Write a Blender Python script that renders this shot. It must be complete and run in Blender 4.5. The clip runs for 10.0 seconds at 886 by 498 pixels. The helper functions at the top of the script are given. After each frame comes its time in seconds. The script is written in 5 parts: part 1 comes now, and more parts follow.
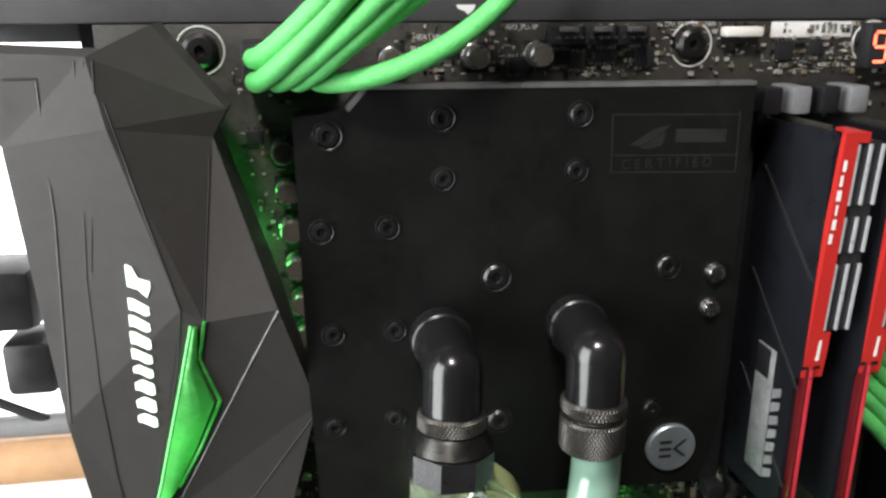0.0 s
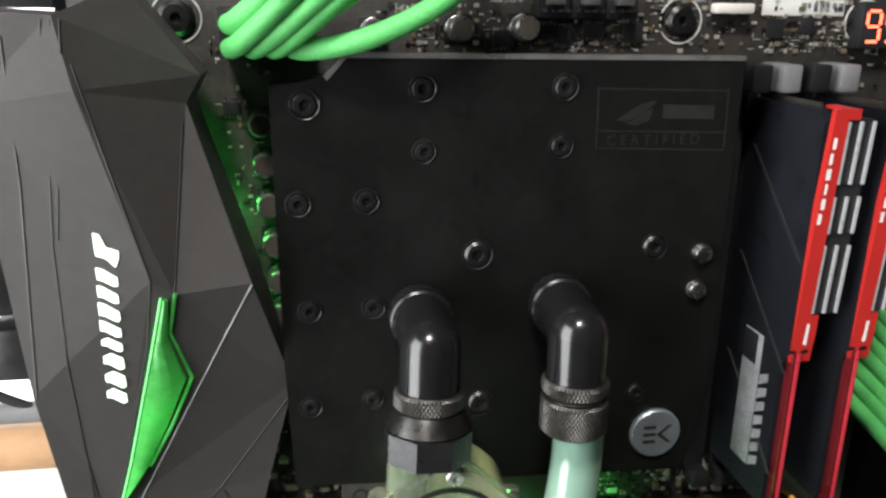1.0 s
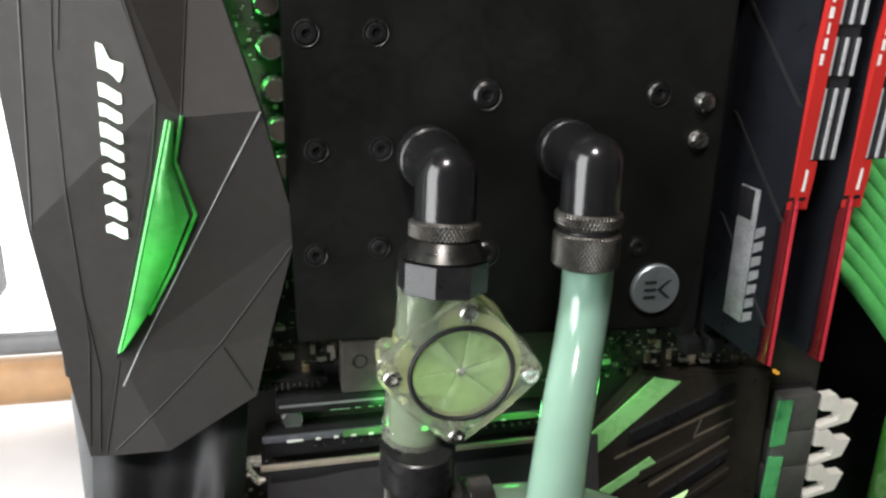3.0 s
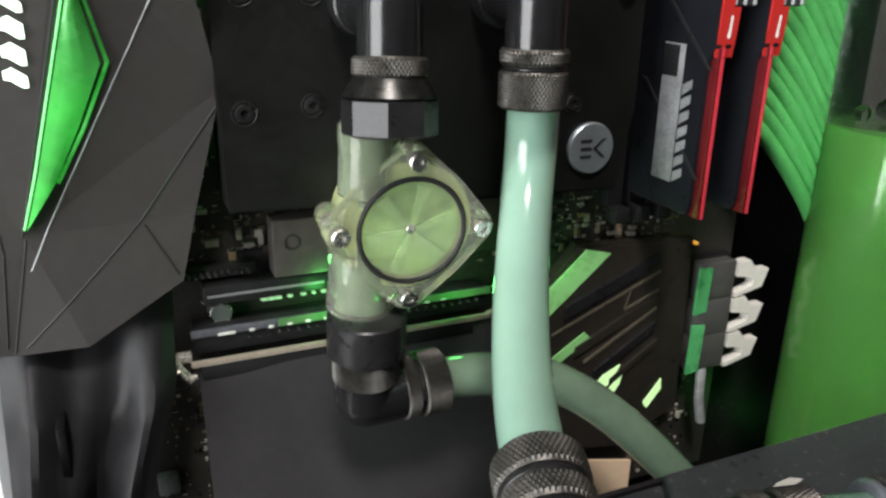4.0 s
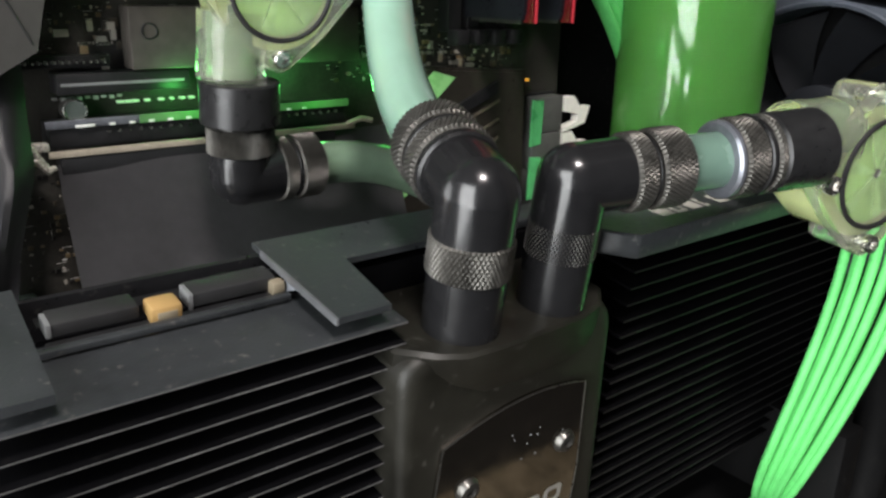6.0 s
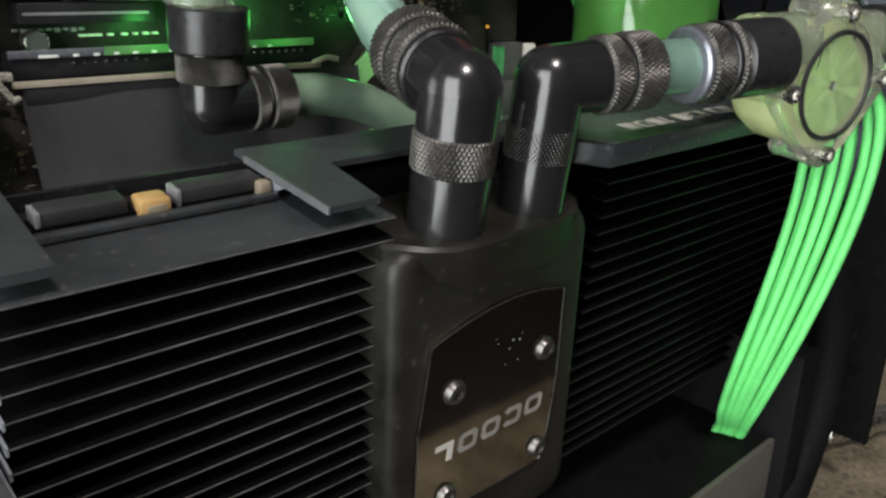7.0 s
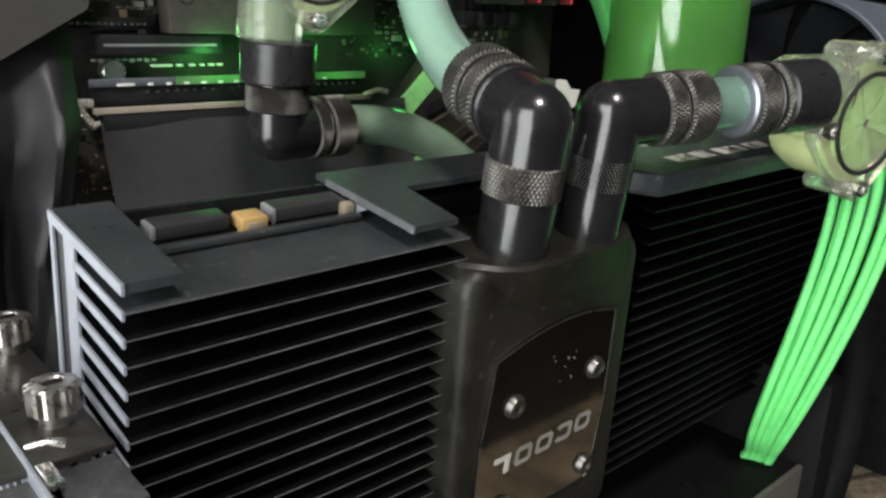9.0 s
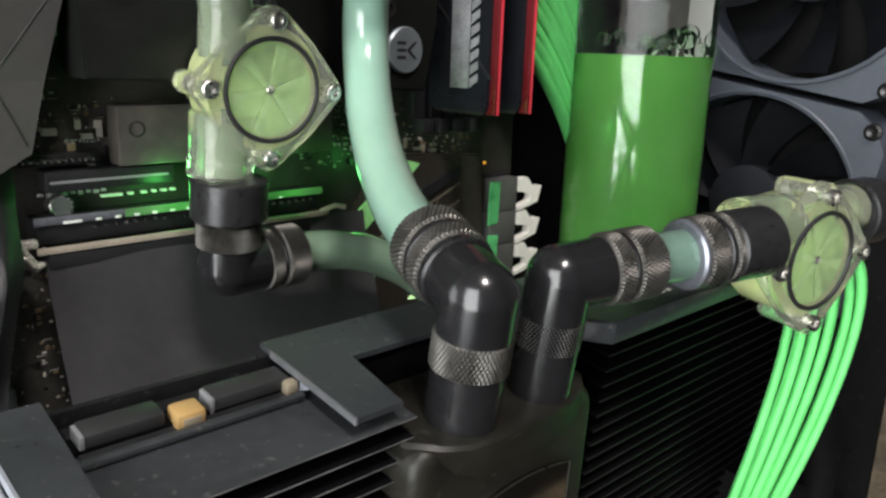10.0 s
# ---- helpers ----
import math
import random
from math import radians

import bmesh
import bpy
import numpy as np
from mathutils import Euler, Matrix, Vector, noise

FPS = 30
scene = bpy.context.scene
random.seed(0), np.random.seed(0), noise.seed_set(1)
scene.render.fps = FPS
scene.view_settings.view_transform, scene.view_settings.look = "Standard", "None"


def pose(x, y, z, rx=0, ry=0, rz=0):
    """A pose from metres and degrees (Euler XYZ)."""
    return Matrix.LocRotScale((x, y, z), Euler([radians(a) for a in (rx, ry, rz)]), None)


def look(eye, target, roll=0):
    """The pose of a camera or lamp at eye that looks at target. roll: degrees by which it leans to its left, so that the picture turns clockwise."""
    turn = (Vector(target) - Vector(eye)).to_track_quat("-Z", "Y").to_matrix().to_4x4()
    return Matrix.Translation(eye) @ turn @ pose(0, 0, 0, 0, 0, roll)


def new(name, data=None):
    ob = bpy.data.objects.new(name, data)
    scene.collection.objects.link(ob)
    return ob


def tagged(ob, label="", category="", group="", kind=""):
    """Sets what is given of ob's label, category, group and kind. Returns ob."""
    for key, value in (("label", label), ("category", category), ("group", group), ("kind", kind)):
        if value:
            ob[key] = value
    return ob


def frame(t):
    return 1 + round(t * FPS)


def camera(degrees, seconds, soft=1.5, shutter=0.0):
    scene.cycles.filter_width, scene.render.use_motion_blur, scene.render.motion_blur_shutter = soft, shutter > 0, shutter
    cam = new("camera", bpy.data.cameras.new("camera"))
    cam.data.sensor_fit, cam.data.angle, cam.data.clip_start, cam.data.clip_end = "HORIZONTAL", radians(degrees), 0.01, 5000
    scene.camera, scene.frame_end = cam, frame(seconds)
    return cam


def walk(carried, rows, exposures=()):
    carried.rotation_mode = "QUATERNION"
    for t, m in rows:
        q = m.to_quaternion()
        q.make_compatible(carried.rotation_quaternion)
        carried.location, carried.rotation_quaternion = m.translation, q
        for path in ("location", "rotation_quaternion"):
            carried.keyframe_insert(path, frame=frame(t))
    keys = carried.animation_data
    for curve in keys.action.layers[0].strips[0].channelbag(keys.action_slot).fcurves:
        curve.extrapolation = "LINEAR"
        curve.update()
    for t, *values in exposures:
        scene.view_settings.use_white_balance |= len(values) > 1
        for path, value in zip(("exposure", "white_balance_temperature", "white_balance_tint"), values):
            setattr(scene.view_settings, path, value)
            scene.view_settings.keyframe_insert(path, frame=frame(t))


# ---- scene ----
cam = camera(58.8, 10.0, soft=2.6)
PATH = [
    (0, (0.03640, -0.24666, 0.01022), (0.07385, -0.01076, -0.06362), -0.14),
    (0.5, (0.04127, -0.24534, 0.00407), (0.08132, -0.00956, -0.06875), 0.54),
    (1, (0.04150, -0.24412, 0.00186), (0.08018, -0.00842, -0.07196), 0.65),
    (1.5, (0.04456, -0.24844, -0.00653), (0.08013, -0.01264, -0.08159), 0.35),
    (2, (0.04493, -0.24952, -0.01922), (0.08204, -0.01555, -0.09911), 1.89),
    (2.2, (0.04457, -0.25215, -0.02373), (0.08020, -0.01763, -0.10267), 1.80),
    (3.3, (0.00548, -0.24464, -0.04876), (0.07546, -0.01805, -0.12786), 1.89),
    (3.5, (-0.00173, -0.24110, -0.05696), (0.07669, -0.01845, -0.13928), 2.19),
    (4, (0.00176, -0.24265, -0.07489), (0.09642, -0.02776, -0.16068), 1.13),
    (4.5, (0.01338, -0.24996, -0.09111), (0.10685, -0.03345, -0.17410), 1.51),
    (5, (0.00977, -0.25222, -0.10413), (0.10562, -0.03798, -0.19022), 1.70),
    (5.5, (-0.01286, -0.26014, -0.11841), (0.11412, -0.06493, -0.20936), 0.25),
    (5.7, (-0.02261, -0.26366, -0.13068), (0.11889, -0.07369, -0.21062), 0.97),
    (6.8, (-0.04072, -0.26259, -0.15556), (0.11483, -0.08560, -0.23909), 1.31),
    (7, (-0.04353, -0.26579, -0.16138), (0.11590, -0.09153, -0.24333), 0.94),
    (7.5, (-0.05268, -0.26584, -0.17322), (0.10691, -0.09099, -0.25359), 0.23),
    (8, (-0.06016, -0.26879, -0.18344), (0.10012, -0.09266, -0.25952), 0.96),
    (8.5, (-0.06067, -0.26965, -0.18191), (0.10084, -0.09443, -0.25747), 1.73),
    (9, (-0.06332, -0.26418, -0.16113), (0.09784, -0.08705, -0.23289), 1.79),
    (9.5, (-0.05531, -0.25897, -0.13567), (0.10937, -0.08373, -0.20402), 1.73),
    (10, (-0.05122, -0.25968, -0.12997), (0.11702, -0.08552, -0.19213), 1.98),
]
walk(cam, [(t, look(eye, target, roll)) for t, eye, target, roll in PATH], exposures=[(0.0, 0.36), (2.2, 0.24), (3.5, 0.24), (4.5, 0.38), (5.7, 0.4), (7.5, 0.1), (8.6, 0.1), (9.0, 0.22), (10.0, 0.32)])

# ---- light: unseen window at left and ceiling lamp in front, placed from highlights; LEDs ----
world = bpy.data.worlds.new("room_light")
scene.world = world
world.use_nodes = True
world.node_tree.nodes["Background"].inputs[0].default_value = (0.97, 0.97, 0.96, 1)
world.node_tree.nodes["Background"].inputs[1].default_value = 0.2


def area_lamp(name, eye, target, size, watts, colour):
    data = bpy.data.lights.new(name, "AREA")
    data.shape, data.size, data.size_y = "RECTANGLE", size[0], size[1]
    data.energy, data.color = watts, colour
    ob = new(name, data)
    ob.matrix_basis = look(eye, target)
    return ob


def led(name, x, y, z, watts, colour, radius=0.003):
    data = bpy.data.lights.new(name, "POINT")
    data.energy, data.color, data.shadow_soft_size = watts, colour, radius
    ob = new(name, data)
    ob.location = (x / 1000, y / 1000, z / 1000)
    return ob


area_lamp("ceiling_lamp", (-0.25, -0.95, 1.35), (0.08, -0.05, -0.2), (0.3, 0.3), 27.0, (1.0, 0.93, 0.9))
area_lamp("window_light", (-1.25, -0.6, -0.05), (0.05, -0.1, -0.15), (1.0, 1.7), 46.0, (0.95, 0.97, 0.97))
GREEN = (0.12, 1.0, 0.16)
led("board_led", -2, -8, -40, 0.01, GREEN)
led("board_led", 10, -8, -60, 0.01, GREEN)
led("board_led", 16, -8, -95, 0.008, GREEN)
led("slot_led", 62, -16, -178, 0.0065, GREEN)
led("slot_led", 108, -18, -177, 0.006, GREEN)
led("chipset_led", 150, -14, -178, 0.0025, GREEN)
# unseen fill lamp added at the reservoir to brighten its coolant
led("reservoir_fill", 300, -20, -300, 0.022, GREEN, 0.01)


# ---- materials ----
def mat(name, colour, rough=0.5, metal=0.0, var=0.25, scale=300.0, bump=0.0, bump_scale=1500.0, coat=0.0,
        trans=0.0, ior=1.45, sss=0.0, emit=None, power=0.0, objvar=0.0, dust=0.0, rvar=0.12):
    m = bpy.data.materials.new(name)
    m.use_nodes = True
    n, l = m.node_tree.nodes, m.node_tree.links
    b = n["Principled BSDF"]
    b.inputs["Roughness"].default_value = rough
    b.inputs["Metallic"].default_value = metal
    b.inputs["IOR"].default_value = ior
    b.inputs["Transmission Weight"].default_value = trans
    b.inputs["Coat Weight"].default_value = coat
    b.inputs["Coat Roughness"].default_value = 0.08
    if sss:
        b.inputs["Subsurface Weight"].default_value = sss
        b.inputs["Subsurface Radius"].default_value = (1.0, 1.0, 1.0)
        b.inputs["Subsurface Scale"].default_value = 0.004
    co = n.new("ShaderNodeTexCoord")
    big = n.new("ShaderNodeTexNoise")
    big.inputs["Scale"].default_value = scale * 0.12
    big.inputs["Detail"].default_value = 3
    fine = n.new("ShaderNodeTexNoise")
    fine.inputs["Scale"].default_value = scale
    fine.inputs["Detail"].default_value = 5
    l.new(co.outputs["Object"], big.inputs["Vector"])
    l.new(co.outputs["Object"], fine.inputs["Vector"])
    add = n.new("ShaderNodeMath")
    add.operation = "ADD"
    l.new(big.outputs["Fac"], add.inputs[0])
    l.new(fine.outputs["Fac"], add.inputs[1])
    rng = n.new("ShaderNodeMapRange")
    rng.inputs["From Min"].default_value, rng.inputs["From Max"].default_value = 0.6, 1.4
    rng.inputs["To Min"].default_value, rng.inputs["To Max"].default_value = 1 - var, 1 + var
    l.new(add.outputs[0], rng.inputs["Value"])
    mul = n.new("ShaderNodeVectorMath")
    mul.operation = "SCALE"
    mul.inputs[0].default_value = colour
    l.new(rng.outputs["Result"], mul.inputs["Scale"])
    col = mul.outputs["Vector"]
    if objvar:
        info = n.new("ShaderNodeObjectInfo")
        r2 = n.new("ShaderNodeMapRange")
        r2.inputs["To Min"].default_value, r2.inputs["To Max"].default_value = 1 - objvar, 1 + objvar
        l.new(info.outputs["Random"], r2.inputs["Value"])
        m2 = n.new("ShaderNodeVectorMath")
        m2.operation = "SCALE"
        l.new(col, m2.inputs[0])
        l.new(r2.outputs["Result"], m2.inputs["Scale"])
        col = m2.outputs["Vector"]
    if dust:
        speck = n.new("ShaderNodeTexNoise")
        speck.inputs["Scale"].default_value = 420
        speck.inputs["Detail"].default_value = 6
        l.new(co.outputs["Object"], speck.inputs["Vector"])
        ramp = n.new("ShaderNodeMapRange")
        ramp.inputs["From Min"].default_value, ramp.inputs["From Max"].default_value = 0.62, 0.74
        ramp.inputs["To Max"].default_value = dust
        l.new(speck.outputs["Fac"], ramp.inputs["Value"])
        mix = n.new("ShaderNodeMix")
        mix.data_type = "RGBA"
        mix.inputs["B"].default_value = (0.35, 0.33, 0.3, 1)
        l.new(ramp.outputs["Result"], mix.inputs["Factor"])
        l.new(col, mix.inputs["A"])
        col = mix.outputs["Result"]
    l.new(col, b.inputs["Base Color"])
    if rvar:
        rr = n.new("ShaderNodeMapRange")
        rr.inputs["From Min"].default_value, rr.inputs["From Max"].default_value = 0.6, 1.4
        rr.inputs["To Min"].default_value = max(0.02, rough - rvar)
        rr.inputs["To Max"].default_value = min(1.0, rough + rvar)
        l.new(add.outputs[0], rr.inputs["Value"])
        l.new(rr.outputs["Result"], b.inputs["Roughness"])
    if bump:
        bn = n.new("ShaderNodeTexNoise")
        bn.inputs["Scale"].default_value = bump_scale
        bn.inputs["Detail"].default_value = 4
        l.new(co.outputs["Object"], bn.inputs["Vector"])
        bp = n.new("ShaderNodeBump")
        bp.inputs["Strength"].default_value = bump
        bp.inputs["Distance"].default_value = 0.0004
        l.new(bn.outputs["Fac"], bp.inputs["Height"])
        l.new(bp.outputs["Normal"], b.inputs["Normal"])
    if emit:
        b.inputs["Emission Color"].default_value = (*emit, 1)
        b.inputs["Emission Strength"].default_value = power
    return m


PCB = mat("black_solder_mask", (0.034, 0.032, 0.028), 0.42, var=0.5, scale=700, bump=0.25, bump_scale=900)
PLATE = mat("matte_black_acetal", (0.0055, 0.0062, 0.0055), 0.46, ior=1.31, var=0.25, scale=500, bump=0.15, bump_scale=2500)
ANOD = mat("black_anodised_aluminium", (0.018, 0.018, 0.02), 0.34, metal=0.35, var=0.3, scale=600, bump=0.12, dust=0.12)
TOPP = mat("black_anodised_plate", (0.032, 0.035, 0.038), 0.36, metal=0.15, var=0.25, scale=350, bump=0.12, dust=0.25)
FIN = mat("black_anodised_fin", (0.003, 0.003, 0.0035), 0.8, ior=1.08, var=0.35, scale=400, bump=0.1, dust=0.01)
CUT = mat("bare_cut_aluminium", (0.29, 0.31, 0.35), 0.5, metal=0.4, var=0.2, scale=900, bump=0.2)
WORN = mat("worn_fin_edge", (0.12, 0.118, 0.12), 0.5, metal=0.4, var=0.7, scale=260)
FIT = mat("gloss_black_fitting", (0.012, 0.012, 0.013), 0.24, metal=0.2, var=0.2, scale=400, coat=0.4, rvar=0.05)
KNURL = mat("worn_black_knurl", (0.072, 0.069, 0.063), 0.42, metal=0.8, var=0.6, scale=700)
NUT = mat("satin_black_nut", (0.02, 0.02, 0.021), 0.3, metal=0.4, var=0.3, scale=400)
SATIN = mat("satin_dark_metal", (0.055, 0.055, 0.052), 0.32, metal=0.9, var=0.2, scale=400)
STEEL = mat("bright_steel", (0.62, 0.61, 0.58), 0.28, metal=1.0, var=0.2, scale=900)
DARKSTEEL = mat("dark_steel_screw", (0.05, 0.05, 0.05), 0.35, metal=0.85, var=0.3, scale=900)
SILVER = mat("brushed_badge", (0.36, 0.41, 0.44), 0.42, metal=0.75, var=0.15, scale=1500, bump=0.1)
DULLRING = mat("dull_silver_ring", (0.2, 0.21, 0.24), 0.35, metal=0.7, var=0.2, scale=600)
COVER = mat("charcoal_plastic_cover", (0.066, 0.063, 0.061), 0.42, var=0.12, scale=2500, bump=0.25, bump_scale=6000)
COVER2 = mat("dark_charcoal_plastic", (0.022, 0.022, 0.023), 0.45, var=0.15, scale=1500)
BLACKP = mat("black_plastic", (0.013, 0.013, 0.014), 0.4, ior=1.38, var=0.25, scale=800, bump=0.1)
GREYP = mat("grey_plastic", (0.17, 0.175, 0.18), 0.45, var=0.15, scale=800)
RUBBER = mat("black_rubber", (0.008, 0.008, 0.008), 0.55, var=0.2)
RIBBON = mat("dark_grey_ribbon", (0.062, 0.06, 0.064), 0.4, var=0.15, scale=250, bump=0.15, bump_scale=700)
PUMPM = mat("dusty_black_pump", (0.0105, 0.01, 0.0078), 0.44, ior=1.36, var=0.75, scale=90, bump=0.15, dust=0.07)
GLOSSP = mat("black_mirror_plate", (0.34, 0.31, 0.27), 0.07, metal=1.0, var=0.15, scale=300, dust=0.12, rvar=0.03)
LETTER = mat("pale_print", (0.4, 0.385, 0.35), 0.5, var=0.2)
SILK = mat("white_silkscreen", (0.55, 0.56, 0.54), 0.6, var=0.25, scale=900)
TUBEM = mat("milky_green_tube", (0.225, 0.365, 0.29), 0.2, var=0.08, scale=80, sss=0.6, coat=0.9, rvar=0.05)
# the milky tube twice more, darkened in colour where less light falls
TUBET = mat("shaded_green_tube", (0.17, 0.25, 0.175), 0.2, var=0.2, scale=120, sss=0.3, coat=0.7, trans=0.15, rvar=0.05)
TUBED = mat("shaded_grey_green_tube", (0.11, 0.18, 0.145), 0.25, var=0.25, scale=90, sss=0.3, coat=0.5, trans=0.1, rvar=0.05)
NECKF = mat("pale_coolant_film", (0.3, 0.43, 0.28), 0.15, var=0.25, scale=120, trans=0.6, ior=1.33)
ACRYL = mat("clear_acrylic", (0.94, 0.96, 0.83), 0.04, trans=0.92, ior=1.32, var=0.02, rvar=0.02)
# mottled tone puts the caustics in the coolant into its colour
FLUID = mat("yellow_green_coolant", (0.35, 0.54, 0.2), 0.12, var=0.4, scale=130, sss=0.5, coat=0.6, rvar=0.05)
CHAMB = mat("pale_yellow_acrylic", (0.72, 0.8, 0.4), 0.12, trans=0.4, ior=1.4, var=0.2, scale=150, sss=0.3, coat=0.5, rvar=0.05)
WHEEL = mat("pale_flow_wheel", (0.35, 0.54, 0.22), 0.2, var=0.2, scale=300, sss=0.4)
RESF = mat("green_coolant", (0.095, 0.29, 0.062), 0.08, var=0.2, scale=25, sss=0.5, coat=0.4, rvar=0.03)
RED = mat("red_aluminium", (0.48, 0.026, 0.022), 0.33, metal=0.1, var=0.06, scale=120, rvar=0.04)
REDBAR = mat("red_light_bar", (0.35, 0.02, 0.03), 0.35, trans=0.2, emit=(1.0, 0.08, 0.12), power=0.16)
REDDARK = mat("dark_red_acrylic", (0.09, 0.006, 0.008), 0.35, var=0.2)
RAMS = mat("dark_brushed_spreader", (0.02, 0.022, 0.028), 0.35, metal=0.5, var=0.2, scale=900)
STRIPE = mat("polished_stripe", (0.42, 0.43, 0.44), 0.3, metal=0.2, var=0.1)
WHITE = mat("white_plastic", (0.72, 0.7, 0.65), 0.4, var=0.08)
STICK = mat("white_sticker", (0.7, 0.7, 0.68), 0.6, var=0.1)
LABEL = mat("silver_label", (0.33, 0.34, 0.35), 0.45, metal=0.3, var=0.45, scale=1200)
GOLD = mat("tan_connector", (0.36, 0.23, 0.09), 0.4, var=0.1)
SMD = mat("solder_and_chips", (0.36, 0.34, 0.3), 0.35, metal=0.3, var=0.6, scale=900)
sn, sl = SMD.node_tree.nodes, SMD.node_tree.links
geo = sn.new("ShaderNodeNewGeometry")
isl = sn.new("ShaderNodeValToRGB")
isl.color_ramp.elements[0].color = (0.012, 0.012, 0.012, 1)
isl.color_ramp.elements[0].position = 0.2
isl.color_ramp.elements[1].color = (0.5, 0.47, 0.4, 1)
for pos, c in ((0.4, (0.06, 0.055, 0.045, 1)), (0.6, (0.22, 0.16, 0.08, 1)), (0.75, (0.34, 0.33, 0.3, 1))):
    isl.color_ramp.elements.new(pos).color = c
sl.new(geo.outputs["Random Per Island"], isl.inputs["Fac"])
sl.new(isl.outputs["Color"], sn["Principled BSDF"].inputs["Base Color"])
CAPM = mat("capacitor_can", (0.3, 0.3, 0.29), 0.3, metal=0.85, var=0.2, scale=900)
CANTOP = mat("brown_can_top", (0.1, 0.092, 0.075), 0.4, metal=0.3)
CHIP = mat("black_chip", (0.02, 0.02, 0.022), 0.35, var=0.2)
CABLE = mat("green_sleeve", (0.12, 0.56, 0.15), 0.5, var=0.2, scale=900, bump=0.6, bump_scale=2200, objvar=0.1)
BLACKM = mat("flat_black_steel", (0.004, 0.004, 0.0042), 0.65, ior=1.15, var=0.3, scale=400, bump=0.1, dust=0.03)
CASE = mat("black_case_steel", (0.006, 0.006, 0.006), 0.5, ior=1.2, var=0.25, scale=600, bump=0.15, dust=0.08)
FANM = mat("fan_grey_plastic", (0.06, 0.068, 0.085), 0.45, var=0.12, scale=500)
FANB = mat("fan_black", (0.012, 0.013, 0.016), 0.6, ior=1.25, var=0.2)
SHROUD = mat("lit_shroud_face", (0.075, 0.07, 0.06), 0.5, var=0.15, scale=200)
GLOWG = mat("green_lit_acrylic", (0.06, 0.3, 0.07), 0.3, emit=(0.06, 0.8, 0.08), power=0.5)
nodes, links = GLOWG.node_tree.nodes, GLOWG.node_tree.links
gl = nodes.new("ShaderNodeTexNoise")
gl.inputs["Scale"].default_value, gl.inputs["Detail"].default_value = 55, 2
tc = nodes.new("ShaderNodeTexCoord")
links.new(tc.outputs["Object"], gl.inputs["Vector"])
gr = nodes.new("ShaderNodeMapRange")
gr.inputs["From Min"].default_value, gr.inputs["From Max"].default_value = 0.35, 0.68
gr.inputs["To Min"].default_value, gr.inputs["To Max"].default_value = 0.05, 0.5
links.new(gl.outputs["Fac"], gr.inputs["Value"])
gr.inputs["To Min"].default_value, gr.inputs["To Max"].default_value = 0.35, 1.2
sep = nodes.new("ShaderNodeSeparateXYZ")
links.new(tc.outputs["Object"], sep.inputs[0])
lamp_end = nodes.new("ShaderNodeMapRange")  # brighter towards the LED at the lower end
lamp_end.inputs["From Min"].default_value, lamp_end.inputs["From Max"].default_value = -0.05, -0.008
lamp_end.inputs["To Min"].default_value, lamp_end.inputs["To Max"].default_value = 0.65, 0.09
links.new(sep.outputs["Z"], lamp_end.inputs["Value"])
both = nodes.new("ShaderNodeMath")
both.operation = "MULTIPLY"
links.new(gr.outputs["Result"], both.inputs[0])
links.new(lamp_end.outputs["Result"], both.inputs[1])
links.new(both.outputs[0], nodes["Principled BSDF"].inputs["Emission Strength"])
GLOWW = mat("white_lit_letter", (0.8, 0.9, 0.8), 0.3, emit=(0.8, 1.0, 0.8), power=1.1)
EMBLEM = mat("lit_emblem", (0.5, 0.7, 0.4), 0.3, emit=(0.62, 1.0, 0.42), power=0.55)
GLOWS = mat("green_led_strip", (0.3, 0.7, 0.3), 0.3, emit=(0.12, 1.0, 0.2), power=0.9)
LEDDOT = mat("pale_green_led", (0.4, 0.7, 0.4), 0.3, emit=(0.62, 1.0, 0.58), power=0.35)
GLOWR = mat("red_led_segment", (0.8, 0.1, 0.05), 0.3, emit=(1.0, 0.12, 0.06), power=4.0)
AMBER = mat("amber_glow", (0.9, 0.5, 0.1), 0.3, emit=(1.0, 0.45, 0.05), power=0.5)
STONE = mat("speckled_granite", (0.12, 0.1, 0.07), 0.4, var=0.9, scale=260, bump=0.2, bump_scale=800, dust=0.6)
WALLW = mat("white_wall", (0.78, 0.78, 0.76), 0.7, var=0.05, scale=30)
WALLD = mat("grey_brown_wall", (0.09, 0.085, 0.08), 0.8, var=0.15, scale=20)
FLOORD = mat("dark_floor", (0.02, 0.019, 0.018), 0.7, var=0.3, scale=8)
DESK = mat("white_desk", (0.8, 0.8, 0.8), 0.5, var=0.05, scale=40)
WOOD = mat("pale_wood", (0.45, 0.27, 0.14), 0.55, var=0.25, scale=60)
BACKGLOW = mat("glowing_white_panel", (0.9, 0.9, 0.9), 0.9, emit=(0.95, 0.97, 1.0), power=1.6)


# ---- mesh helpers, in millimetres ----
def thing(name, label="", category="", group="", kind="", m=None):
    ob = new(name)
    ob.empty_display_size = 0.01
    mm = m if m is not None else Matrix()
    ob.matrix_basis = Matrix.Translation(mm.translation / 1000) @ mm.to_3x3().to_4x4()
    return tagged(ob, label, category, group, kind)


def at(x, y, z, rx=0, ry=0, rz=0):
    m = pose(x, y, z, rx, ry, rz)
    return m


def root_matrix(ob):
    while ob.parent:
        ob = ob.parent
    return ob.matrix_basis


